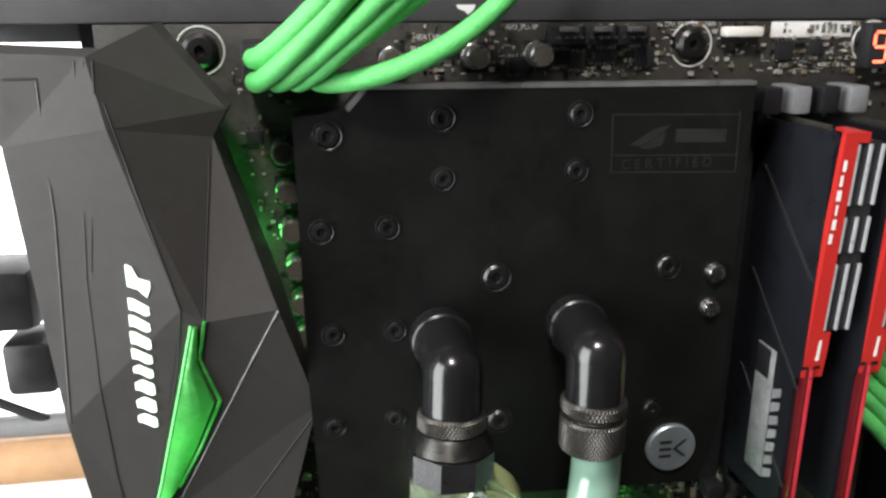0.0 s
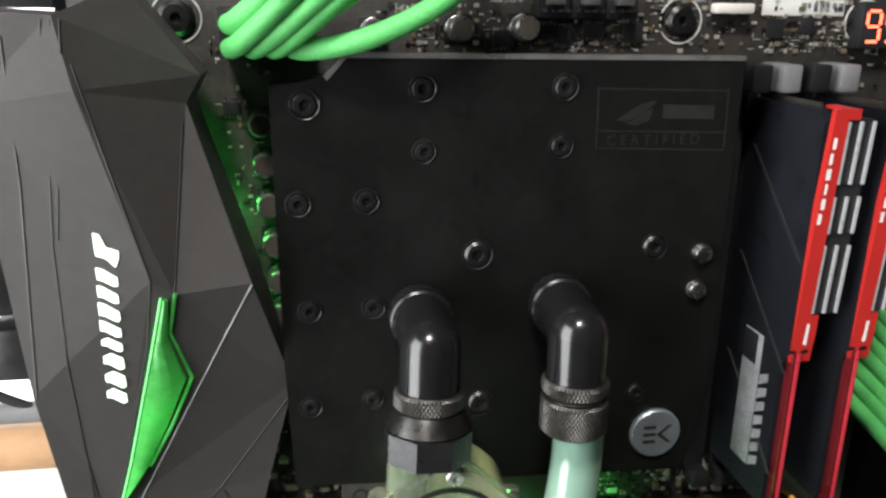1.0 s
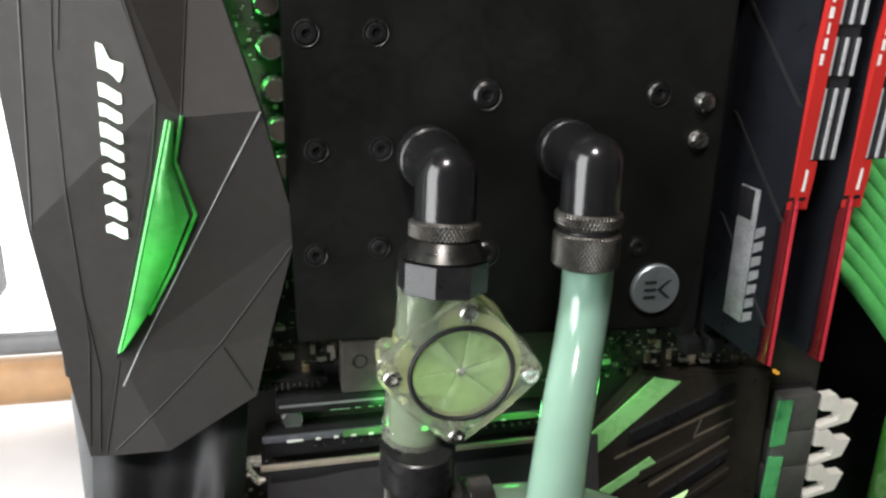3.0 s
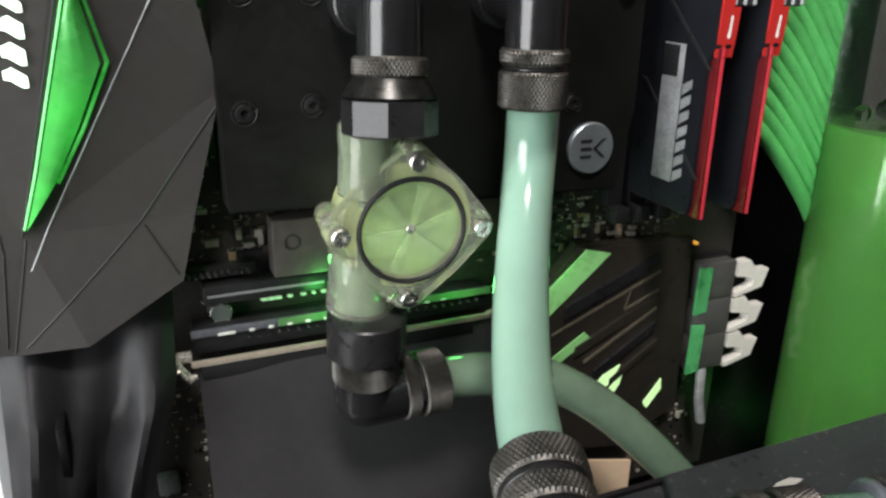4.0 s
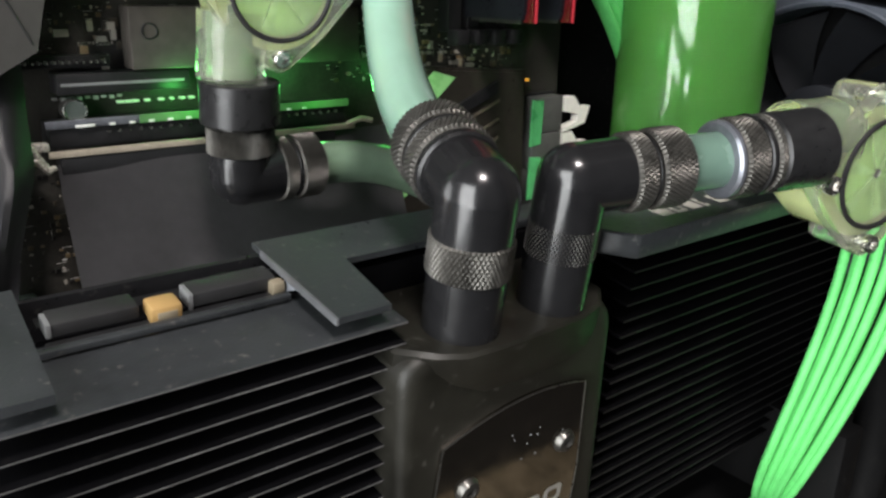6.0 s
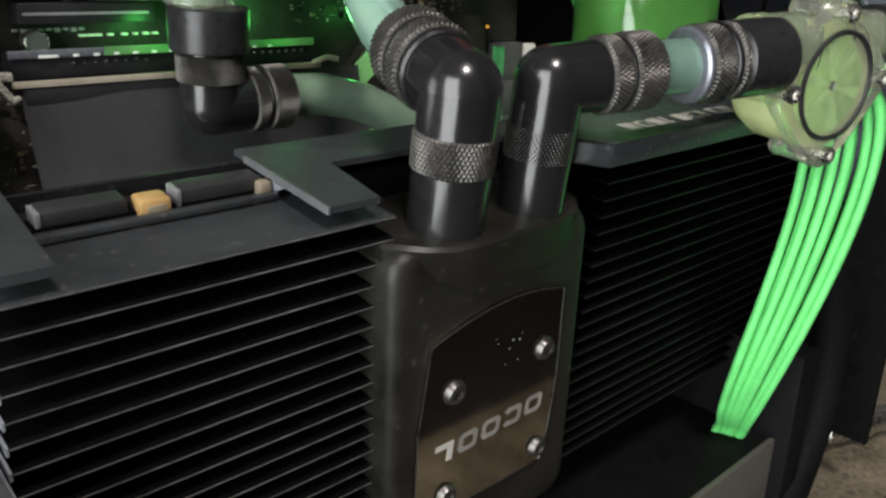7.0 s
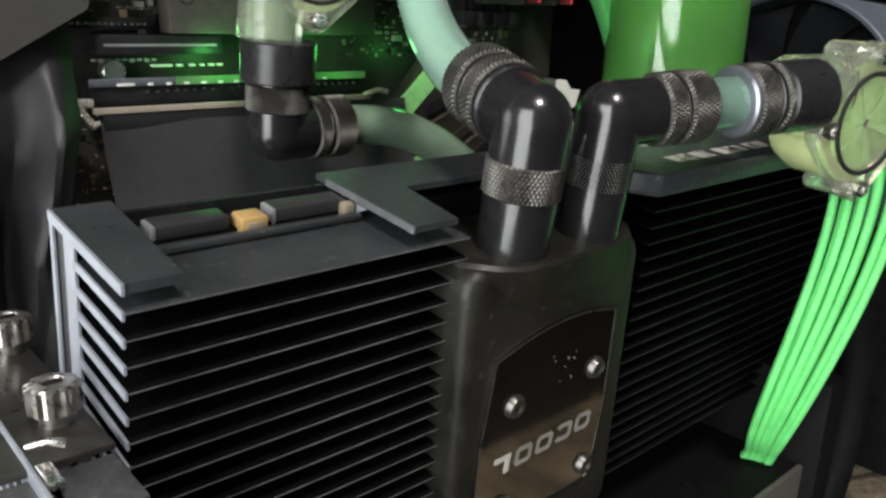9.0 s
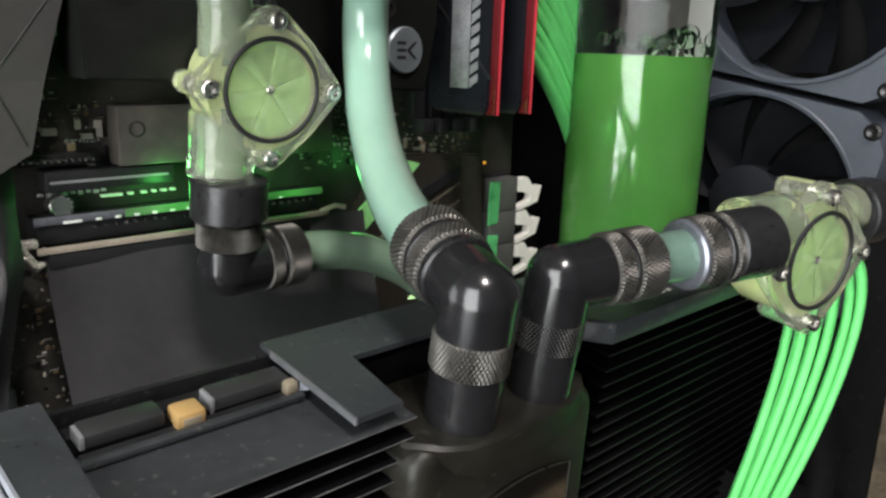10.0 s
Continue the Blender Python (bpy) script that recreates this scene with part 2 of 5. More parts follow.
def part(name, bm, material, parent, label="", world=False, smooth=True):
    bmesh.ops.recalc_face_normals(bm, faces=bm.faces)
    bmesh.ops.scale(bm, vec=(0.001, 0.001, 0.001), verts=bm.verts)
    if world and parent:
        bmesh.ops.transform(bm, matrix=root_matrix(parent).inverted(), verts=bm.verts)
    me = bpy.data.meshes.new(name)
    for f in bm.faces:
        f.smooth = smooth
    bm.to_mesh(me)
    bm.free()
    if smooth:
        me.set_sharp_from_angle(angle=radians(35))
    me.materials.append(material)
    ob = new(name, me)
    if parent:
        ob.parent = parent
    return tagged(ob, label)


def solid(name, bm, material, label="", category="", kind="", group="", smooth=True):
    return tagged(part(name, bm, material, None, smooth=smooth), label, category, group, kind)


def share(ob, name, parent, m, label=""):
    o = new(name, ob.data)
    o.parent = parent
    o.matrix_basis = m
    return tagged(o, label)


def box(bm, x0, x1, y0, y1, z0, z1, bev=0.0, m=None):
    r = bmesh.ops.create_cube(bm, size=1)
    vs = r["verts"]
    for v in vs:
        v.co = Vector(((x0 + x1) / 2 + v.co.x * (x1 - x0), (y0 + y1) / 2 + v.co.y * (y1 - y0), (z0 + z1) / 2 + v.co.z * (z1 - z0)))
    out = vs
    if bev:
        es = list({e for v in vs for e in v.link_edges})
        b = bmesh.ops.bevel(bm, geom=es, offset=bev, segments=2, profile=0.5, affect="EDGES")
        out = list({v for f in b["faces"] for v in f.verts} | {v for v in vs if v.is_valid})
    if m is not None:
        bmesh.ops.transform(bm, matrix=m, verts=[v for v in out if v.is_valid])
    return bm


def frame_of(p, axis):
    return Matrix.Translation(p) @ Vector(axis).normalized().to_track_quat("Z", "Y").to_matrix().to_4x4()


def lathe(bm, p, axis, profile, seg=28, alt=None):
    """Turns (height, radius) pairs round an axis from p; closes the ends."""
    m = frame_of(Vector(p), axis)
    rings = []
    for j, (h, r) in enumerate(profile):
        ring = []
        for i in range(seg):
            rr = r + (alt if alt and 0 < j < len(profile) - 1 and (i + j) % 2 else 0)
            a = 2 * math.pi * i / seg
            ring.append(bm.verts.new(m @ Vector((rr * math.cos(a), rr * math.sin(a), h))))
        rings.append(ring)
    for a, b in zip(rings, rings[1:]):
        for i in range(seg):
            bm.faces.new((a[i], a[(i + 1) % seg], b[(i + 1) % seg], b[i]))
    bm.faces.new(rings[0][::-1])
    bm.faces.new(rings[-1])
    return bm


def knurl(bm, p, axis, h0, h1, r, seg=54):
    """A ring covered with raised diamonds, and plain chamfers at both ends."""
    m = frame_of(Vector(p), axis)
    n = max(4, 2 * round((h1 - h0) / (2 * math.pi * r / seg) * 0.62))
    step = (h1 - h0) / n

    def spot(i, j, rr):
        a = 2 * math.pi * (i + 0.5 * (j % 2)) / seg
        return bm.verts.new(m @ Vector((rr * math.cos(a), rr * math.sin(a), h0 + step * j)))

    lo = r - 0.5
    net = [[spot(i, j, lo - (0.5 if j in (0, n) else 0)) for i in range(seg)] for j in range(n + 1)]
    for j in range(n + 1):
        for i in range(seg):
            k = (i + j % 2) % seg
            a, b = net[j][i], net[j][(i + 1) % seg]
            top = net[j + 1][k] if j < n else None
            low = net[j - 1][k] if j > 0 else None
            if top and low:
                c = bm.verts.new((a.co + b.co) / 2)
                c.co += (c.co - m @ Vector((0, 0, h0 + step * j))).normalized() * 0.38
                for q, w in ((a, low), (low, b), (b, top), (top, a)):
                    bm.faces.new((q, w, c))
            else:
                bm.faces.new((a, b, top or low))
    bm.faces.new(net[0][::-1])
    bm.faces.new(net[n])
    return bm


def sweep(bm, pts, r, seg=14, cap=True):
    pts = [Vector(p) for p in pts]
    up = None
    rings = []
    for i, p in enumerate(pts):
        t = (pts[min(i + 1, len(pts) - 1)] - pts[max(i - 1, 0)]).normalized()
        if up is None:
            up = t.orthogonal().normalized()
        up = (up - t * up.dot(t)).normalized()
        side = t.cross(up)
        rr = r[i] if isinstance(r, (list, tuple)) else r
        rings.append([bm.verts.new(p + rr * (math.cos(2 * math.pi * k / seg) * up + math.sin(2 * math.pi * k / seg) * side)) for k in range(seg)])
    for a, b in zip(rings, rings[1:]):
        for k in range(seg):
            bm.faces.new((a[k], a[(k + 1) % seg], b[(k + 1) % seg], b[k]))
    if cap:
        bm.faces.new(rings[0][::-1])
        bm.faces.new(rings[-1])
    return bm


def bezier(p0, p1, p2, p3, n=24):
    p0, p1, p2, p3 = (Vector(p) for p in (p0, p1, p2, p3))
    out = []
    for i in range(n + 1):
        t = i / n
        out.append(p0 * (1 - t) ** 3 + p1 * 3 * t * (1 - t) ** 2 + p2 * 3 * t * t * (1 - t) + p3 * t ** 3)
    return out


def prism(bm, pts, n0, n1, m):
    """A flat outline (x, y) drawn out from height n0 to n1, laid by m."""
    lo = [bm.verts.new(m @ Vector((x, y, n0))) for x, y in pts]
    hi = [bm.verts.new(m @ Vector((x, y, n1))) for x, y in pts]
    bm.faces.new(lo[::-1])
    bm.faces.new(hi)
    for i in range(len(pts)):
        j = (i + 1) % len(pts)
        bm.faces.new((lo[i], lo[j], hi[j], hi[i]))
    return bm


def B():
    return bmesh.new()


FACE = Matrix(((1, 0, 0, 0), (0, 0, -1, 0), (0, 1, 0, 0), (0, 0, 0, 1)))  # outline (x, z), height towards the viewer


def writing(name, body, size, m, material, parent, label=""):
    cu = bpy.data.curves.new(name, "FONT")
    cu.body, cu.size, cu.extrude = body, size, 0.00002
    tmp = bpy.data.objects.new(name, cu)
    scene.collection.objects.link(tmp)
    me = bpy.data.meshes.new_from_object(tmp)
    bpy.data.objects.remove(tmp)
    me.materials.append(material)
    ob = new(name, me)
    ob.parent = parent
    ob.matrix_basis = root_matrix(parent).inverted() @ m
    return tagged(ob, label)


# ---- the setting: case, desk, room ----
solid("case_wall_tray", box(box(B(), -32, 340, 9, 11, -420, 31.4), -32, 340, 2.2, 9, 28.6, 31.2), CASE, "black steel motherboard tray of the case", "case wall", "structure")
solid("case_top", box(B(), -120, 345, -4, 60, 31.5, 52, 0.8), CASE, "black steel top rail of the case above the board", "case wall", "structure")
bm = B()
box(bm, -60, 240, 3, 8.9, 5.6, 28.4, 0.6)
box(bm, -130, -60.5, -2, 30, 2, 31.0, 0.6)
box(bm, -60, -33, 12, 30, 0, 31.0, 0.6)
shelf = solid("radiator_shelf", bm, mat("grey_case_paint", (0.055, 0.055, 0.058), 0.45, var=0.15, scale=500), "dark grey radiator edge above the board", "trim", "structure")
for x in (83.4, 93.2):
    pr = [(x - 3, 10.6), (x + 3, 10.6), (x + 2.4, 9.0), (x + 0.6, 7.6), (x - 0.4, 8.7), (x - 2.6, 9.4)]
    part("pale_hole", prism(B(), pr, -3.0, -2.75, FACE), STICK, shelf)
solid("case_wall_rear", box(B(), -41, -34, 0, 9, -420, -168, 0.5), GREYP, "grey rear edge of the case beside the bright background", "case wall", "structure")
solid("case_wall_front", box(B(), 372, 376, -150, 11, -396, 31.4), BLACKM, "black front wall of the case behind the fans", "case wall", "structure")
bm = B()
box(bm, -16, 340, -150, 9, -341, -339)
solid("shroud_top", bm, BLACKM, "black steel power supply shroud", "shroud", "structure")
# front of the black shroud: the light on it is put into a paler colour
solid("lit_shroud_face", box(B(), -16, 246, -152.5, -150.3, -420, -338, 0.4), SHROUD, "front edge of the black shroud, coloured grey brown as lit", "shroud", "structure")
solid("case_floor", box(B(), -16, 262, -150, 11, -426, -420), CASE, "black case floor", "floor", "structure")
solid("worktop", box(B(), -260, 1100, -248, 400, -457, -427, 3), STONE, "speckled brown granite worktop under the case", "worktop", "structure")
# unseen room shell, added for reflections and bounced light; its dark sides darken reflections
solid("worktop_base", box(B(), -240, 1080, -215, 390, -1190, -457.5), FLOORD, "unseen dark front added below the worktop", "base", "structure")
solid("ground", box(B(), -3000, 3000, -3000, 3000, -1210, -1190), FLOORD, "unseen dim floor added to keep reflections dark", "ground", "structure")
solid("wall_behind", box(B(), -3000, 3000, 1500, 1540, -1190, 2200), WALLW, "plain white wall of the room", "wall", "structure")
solid("wall_beside", box(B(), 1800, 1840, -3000, 1500, -1190, 2200), WALLD, "unseen grey brown wall added to close the room", "wall", "structure")
solid("wall_opposite", box(B(), -3000, 3000, -2040, -2000, -1190, 2200), FLOORD, "unseen dark wall added to keep reflections dark", "wall", "structure")
solid("ceiling", box(B(), -3000, 3000, -3000, 3000, 2200, 2240), WALLD, "unseen dim ceiling added to close the room", "ceiling", "structure")
# glowing panel added for the overexposed white background; it also lights the metal
solid("backdrop", box(B(), -1100, -34, 440, 450, -424, 160), BACKGLOW, "glowing panel in place of the overexposed background behind the case", "backdrop", "structure")

bm = B()
box(bm, -900, -40, 150, 440, -350, -340, 2)
solid("side_table", bm, DESK, "white table top behind the case", "table")
bm = B()
sweep(bm, [(-420, 300, -306), (-200, 302, -308), (-30, 304, -310)], 17, 14)
solid("wooden_rail", bm, WOOD, "pale wooden rail lying behind the case", "rail")
bm = B()
sweep(bm, [(-420, 296, -276), (-200, 298, -278), (-30, 300, -280)], 8, 12)
solid("grey_tube", bm, GREYP, "grey plastic tube lying on a wooden rail", "tube")
bm = B()
box(bm, -260, -160, 290, 340, -205, -158, 10)
box(bm, -186, -152, 286, 330, -250, -210, 6)
solid("black_box", bm, BLACKP, "black plastic box out of focus behind the case", "box")
bm = B()
sweep(bm, [(-215, 295, -246), (-180, 296, -266), (-150, 297, -282)], 3.5, 10)
solid("loose_cord", bm, RUBBER, "black cord lying behind the case", "cord")

# ---- the motherboard ----
board = thing("motherboard", "black motherboard with white print standing upright in the case", "motherboard", m=at(0, 0, 0))
part("circuit_board", box(B(), -26, 245, 0, 1.6, -297, 5.3, 0.2), PCB, board)


for x, z in ((3.4, -2.2), (157, -1.9), (221.2, -1.8), (157, -126)):
    bm = B()
    sweep(bm, [(x + 6.9 * math.cos(2 * math.pi * k / 40), -0.1, z + 6.9 * math.sin(2 * math.pi * k / 40)) for k in range(41)], 0.32, 6, cap=False)
    part("pad_ring", bm, SILK, board)
    bm = B()
    lathe(bm, (x, 0, z), (0, -1, 0), [(0, 5.2), (1.2, 5.0), (2.2, 3.8), (2.3, 1.6), (1.0, 1.2)], 26)
    part("board_screw", bm, DARKSTEEL, board)

# the cans beside the cover, and two at the top
CANS = [(25.8, -32), (26.5, -44.2), (27.0, -56.5), (27.9, -68.8), (28.8, -81), (29.5, -92), (85.2, -4.6), (105.0, -4.2), (59.5, -5.6)]
for x, z in CANS:
    bm = B()
    lathe(bm, (x, 0, z), (0, -1, 0), [(0, 4.2), (1, 4.2), (1.3, 3.7), (8.5, 3.7), (9, 3.3), (8.9, 2.9)], 22)
    can = part("capacitor", bm, CAPM, board, "silver capacitor can")
    bm = B()
    lathe(bm, (x, -8.9, z), (0, -1, 0), [(0, 2.9), (0.08, 2.85)], 18)
    part("cap_top", bm, CANTOP, can)
    part("cap_base", box(B(), x - 4.3, x + 4.3, -1.2, 0, z - 4.3, z + 4.3, 0.6), BLACKP, can)

for x, z, r in ((8.5, -256.5, 3.2), (9, -264.5, 3.2), (9, -273, 3.2), (1.5, -258, 2.4), (2.5, -266, 2.2), (3, -274.5, 2.4), (8, -281, 2.6), (16, -262, 2.0)):
    bm = B()
    lathe(bm, (x, 0, z), (0, -1, 0), [(0, r), (3.4, r), (3.7, r - 0.4), (3.5, r - 0.7)], 20)
    can = part("capacitor", bm, SMD, board, "small gold capacitor can")
    part("cap_top", lathe(B(), (x, -3.45, z), (0, -1, 0), [(0, r - 0.7), (0.1, r - 0.8)], 16), GOLD, can)
part("coil", box(B(), 4.5, 11.5, -4, 0, -246.5, -239, 0.8), LABEL, board, "pale square coil")
part("coil", box(B(), 13, 17, -3, 0, -268, -258, 0.5), LABEL, board, "pale square coil")

# fan headers, chips and connectors along the top edge
for x0 in (108.6, 119.4, 130.2):
    hd = part("fan_header", box(B(), x0, x0 + 10, -5.5, 0, -1.4, 4.4, 0.3), BLACKP, board)
    part("header_wall", box(B(), x0 + 2.4, x0 + 7.6, -9.0, -5.4, 2.6, 4.2, 0.2), COVER, hd)
    for k in range(4):
        part("pin", box(B(), x0 + 1.3 + 2.4 * k, x0 + 1.9 + 2.4 * k, -9.0, -5.4, 0.6, 1.2), STEEL, hd)
part("white_connector", box(B(), 166.4, 179.3, -5, 0, 0.5, 3.7, 0.8), WHITE, board, "white plastic connector")
lab = part("sticker", box(B(), 184.3, 213.2, -0.35, 0, 0.1, 5.1, 0.05), STICK, board, "white printed sticker")
for k in range(5, 12):
    part("print_bar", box(B(), 186.8 + 2.2 * k, 187.9 + 2.2 * k + (k % 3) * 0.3, -0.5, -0.36, 2.4 - k % 2, 4.1), GREYP, lab)
disp = part("digit_display", box(B(), 216.3, 231.3, -6, 0, -9.8, 4.7, 0.4), CHIP, board, "two digit display with glowing red segments")
for dx in (217.9, 224.9):
    for a, b, c, d in ((0.6, 4.4, 3.2, 4.0), (0.6, 4.4, -1.6, -0.8), (0.6, 4.4, -6.3, -5.5), (-0.2, 0.6, -0.6, 3.0), (4.4, 5.2, -0.6, 3.0), (4.4, 5.2, -5.4, -1.8)):
        part("segment", box(B(), dx + a, dx + b, -6.25, -6.0, c - 1.8, d - 1.8), GLOWR, disp)
for x, z, w, h in ((99.6, -7.5, 6.5, 5), (118.4, -6.5, 5.5, 5), (113.4, -5.5, 6, 4.5), (141, -5.5, 6.5, 6), (189.4, -4, 6, 6), (200.4, -3, 5, 5), (128.2, -5, 7, 4), (40, -167, 14, 8), (105, -165, 12, 7),
                   (17, -28, 5, 4), (150, -150, 9, 9), (130, -158, 8, 5), (23, -118, 5, 7), (26, -134, 6, 6), (22, -150, 5, 4), (60, -164, 9, 5)):
    ch = part("chip", box(B(), x - w / 2, x + w / 2, -1.4, 0, z - h / 2, z + h / 2, 0.15), CHIP, board)
    for k in range(int(w / 1.1)):
        for s in (-1, 1):
            part("chip_leg", box(B(), x - w / 2 + 0.4 + 1.1 * k, x - w / 2 + 0.9 + 1.1 * k, -0.6, 0, z + s * (h / 2 + 0.5) - 0.5, z + s * (h / 2 + 0.5) + 0.5), STEEL, ch)

rng = random.Random(4)
bm = B()
ZONES = [(60, 218, -11, 4.5, 300), (62, 107, -10, -1.5, 70), (108, 146, -11, -3, 110), (186, 216, -11, -1.5, 110), (12, 32, -100, -6, 90), (16, 34, -165, -100, 90), (34, 165, -170, -150, 260), (120, 215, -178, -150, 300), (0, 30, -292, -196, 200),
         (30, 110, -292, -205, 120), (205, 232, -292, -210, 120), (218, 232, -60, -10, 30)]
for x0, x1, z0, z1, n in ZONES:
    for k in range(n):
        x, z = round(rng.uniform(x0, x1) / 1.75) * 1.75, round(rng.uniform(z0, z1) / 2.2) * 2.2
        w, h = rng.choice(((1.0, 0.55), (1.0, 0.55), (0.55, 1.0), (1.4, 0.8), (0.8, 1.4), (1.5, 1.3), (0.5, 0.5)))
        box(bm, x - w / 2, x + w / 2, -rng.uniform(0.4, 1.1), 0.0, z - h / 2, z + h / 2)
for x0, x1, z0, z1, n in ((140, 212, -178, -152, 42), (34, 48, -170, -152, 10), (13, 29, -165, -104, 26), (195, 228, -292, -262, 16)):
    for k in range(n):
        x, z = rng.uniform(x0, x1), rng.uniform(z0, z1)
        w, h = rng.choice(((3.2, 1.6), (1.6, 3.2), (2.4, 2.4), (4.2, 2.2)))
        box(bm, x - w / 2, x + w / 2, -rng.uniform(1.0, 2.4), 0.0, z - h / 2, z + h / 2)
tagged(part("soldering", bm, SMD, board, "tiny soldered resistors and capacitors", smooth=False), kind="stuff")
bm = B()
for x0, x1, z0, z1, n in ZONES:
    for k in range(n // 3):
        x, z = rng.uniform(x0, x1), rng.uniform(z0, z1)
        w, h = rng.choice(((2.4, 0.16), (0.16, 1.6), (1.0, 0.22), (1.4, 0.5), (3.0, 0.15), (0.2, 0.5)))
        box(bm, x - w / 2, x + w / 2, -0.06, 0.0, z - h / 2, z + h / 2)
tagged(part("board_print", bm, SILK, board, "white printed marks", smooth=False), kind="stuff")


def board_text(body, x, z, size):
    writing("print", body, size / 1000, Matrix.Translation((x / 1000, -0.0001, z / 1000)) @ Matrix.Rotation(radians(90), 4, "X"), SILK, board)


board_text("HEATSINK1", 66.3, 0.3, 2.4)
board_text("AIO_PUMP", 95.2, 3.2, 2.2)
board_text("CPU_OPT  CPU_FAN", 147.2, 3.9, 1.9)

# power plug of the processor with its sleeved cables
plug = thing("power_plug", "black eight pin power plug in the board's top edge", "plug", m=at(25, 0, -2))
part("socket", box(B(), 16.5, 41, -12, -0.2, -11.9, 1.1, 0.4), BLACKP, plug, world=True)
part("plug_body", box(B(), 17, 40.5, -24, -11, -11.4, 0.6, 0.6), BLACKP, plug, world=True)
n = 0
for row in range(2):
    for k in range(4):
        x, z = 20 + 5.5 * k, -9.4 + row * 6.2
        a, b = rng.uniform(-3, 3), rng.uniform(-2, 2)
        pts = bezier((x, -22, z), (x + 2, -42, z - 1), (x + 22 + a, -48 + b, 6 + row * 4), (x + 58 + 5 * k + a, -34 + 5 * b, 52 + 6 * row - 3 * k), 30)
        if k == 3 and row == 0:
            pts = bezier((x, -22, z), (x + 4, -42, z - 1), (x + 48, -46, -6), (x + 66, -36, 38), 30)
        o = solid("sleeved_cable", sweep(B(), pts, 2.85, 16), CABLE, "bright green sleeved power cable bent upwards", "cable", group="processor power cables")

# ---- the cover over the rear ports ----
cover = thing("port_cover", "faceted charcoal plastic cover with glowing green wedge", "cover", m=at(-15, 0, -80))
V = {"a": (-72, -44, 2), "b": (-17, -46, -1), "c": (-5, -26, 6), "d": (12.5, -28, -16), "e": (8.6, -30, -23), "f": (23, -38, -70.5), "g": (32, -24, -108),
     "h": (23, -20, -143), "i": (18, -20, -163), "j": (-9, -23, -178), "k": (-31.5, -25, -176), "l": (-39, -44.5, -22), "m": (-36, -39, -100),
     "n": (-14, -47, -18), "o": (-2, -43.6, -66.8), "p": (-19.5, -29.6, -142), "q": (3.4, -41.6, -71.5), "r": (-55, -42, -20), "s": (-27, -24, -177)}


def facets(bm, names, table, depth=None):
    vs = {}
    for poly in names:
        bm.faces.new([vs.setdefault(k, bm.verts.new(table[k])) for k in poly])
    if depth is not None:
        rim = [e for e in bm.edges if len(e.link_faces) == 1]
        r = bmesh.ops.extrude_edge_only(bm, edges=rim)
        for v in r["geom"]:
            if isinstance(v, bmesh.types.BMVert):
                v.co.y = depth
    return bm


FACETS = ("abl", "bcdn", "bnol", "lom", "mopk", "ndeqo", "oqp", "qef", "qfgp", "pghi", "pijs", "psk")
shell = part("shell", facets(B(), FACETS, V, -11), COVER, cover, world=True, smooth=False)


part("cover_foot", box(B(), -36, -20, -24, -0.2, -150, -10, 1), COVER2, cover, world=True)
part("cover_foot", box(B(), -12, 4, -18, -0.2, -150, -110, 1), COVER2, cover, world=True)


def skin(x, z):
    """The shell's height at a place of its plan."""
    best = -20.0
    for poly in FACETS:
        for i in range(1, len(poly) - 1):
            p, q, r = (Vector(V[k]) for k in (poly[0], poly[i], poly[i + 1]))
            det = (q.x - p.x) * (r.z - p.z) - (r.x - p.x) * (q.z - p.z)
            if abs(det) < 1e-6:
                continue
            u = ((x - p.x) * (r.z - p.z) - (r.x - p.x) * (z - p.z)) / det
            v = ((q.x - p.x) * (z - p.z) - (x - p.x) * (q.z - p.z)) / det
            if u >= -0.01 and v >= -0.01 and u + v <= 1.01:
                best = min(best, p.y + u * (q.y - p.y) + v * (r.y - p.y))
    return best


def crease(points, w, material=COVER2, name="groove_shade"):
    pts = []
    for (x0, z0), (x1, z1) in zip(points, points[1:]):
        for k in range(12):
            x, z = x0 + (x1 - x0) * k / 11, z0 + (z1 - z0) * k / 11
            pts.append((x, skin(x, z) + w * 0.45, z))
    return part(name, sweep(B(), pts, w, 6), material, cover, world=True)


# creases are not cut in: dark strips put their shade into colour
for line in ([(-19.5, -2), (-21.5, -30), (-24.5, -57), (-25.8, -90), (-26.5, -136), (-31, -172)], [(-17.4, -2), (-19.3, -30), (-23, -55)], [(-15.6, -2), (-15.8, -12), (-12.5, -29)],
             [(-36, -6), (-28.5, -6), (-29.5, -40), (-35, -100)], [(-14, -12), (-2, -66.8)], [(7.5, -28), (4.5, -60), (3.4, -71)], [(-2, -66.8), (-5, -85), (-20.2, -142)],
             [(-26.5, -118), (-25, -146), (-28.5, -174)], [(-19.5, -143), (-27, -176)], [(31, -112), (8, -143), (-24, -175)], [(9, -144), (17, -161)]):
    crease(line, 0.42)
crease([(23, -70.8), (-14, -140.5), (-19.5, -152)], 0.34, LABEL, "bright_edge")


def on_skin(pts, off):
    return [(x, skin(x, z) - off, z) for x, z in pts]


# the lit wedge: a bulging strip between the crease and its own bent rim
LEFT = [(0.6, -72), (-4.2, -90), (-9.2, -108), (-14.2, -126), (-18.6, -140)]
RIGHT = [(1.6, -72.6), (0.2, -84), (3.0, -99), (-3.4, -114), (-10.4, -128)]
bm = B()
rows = []
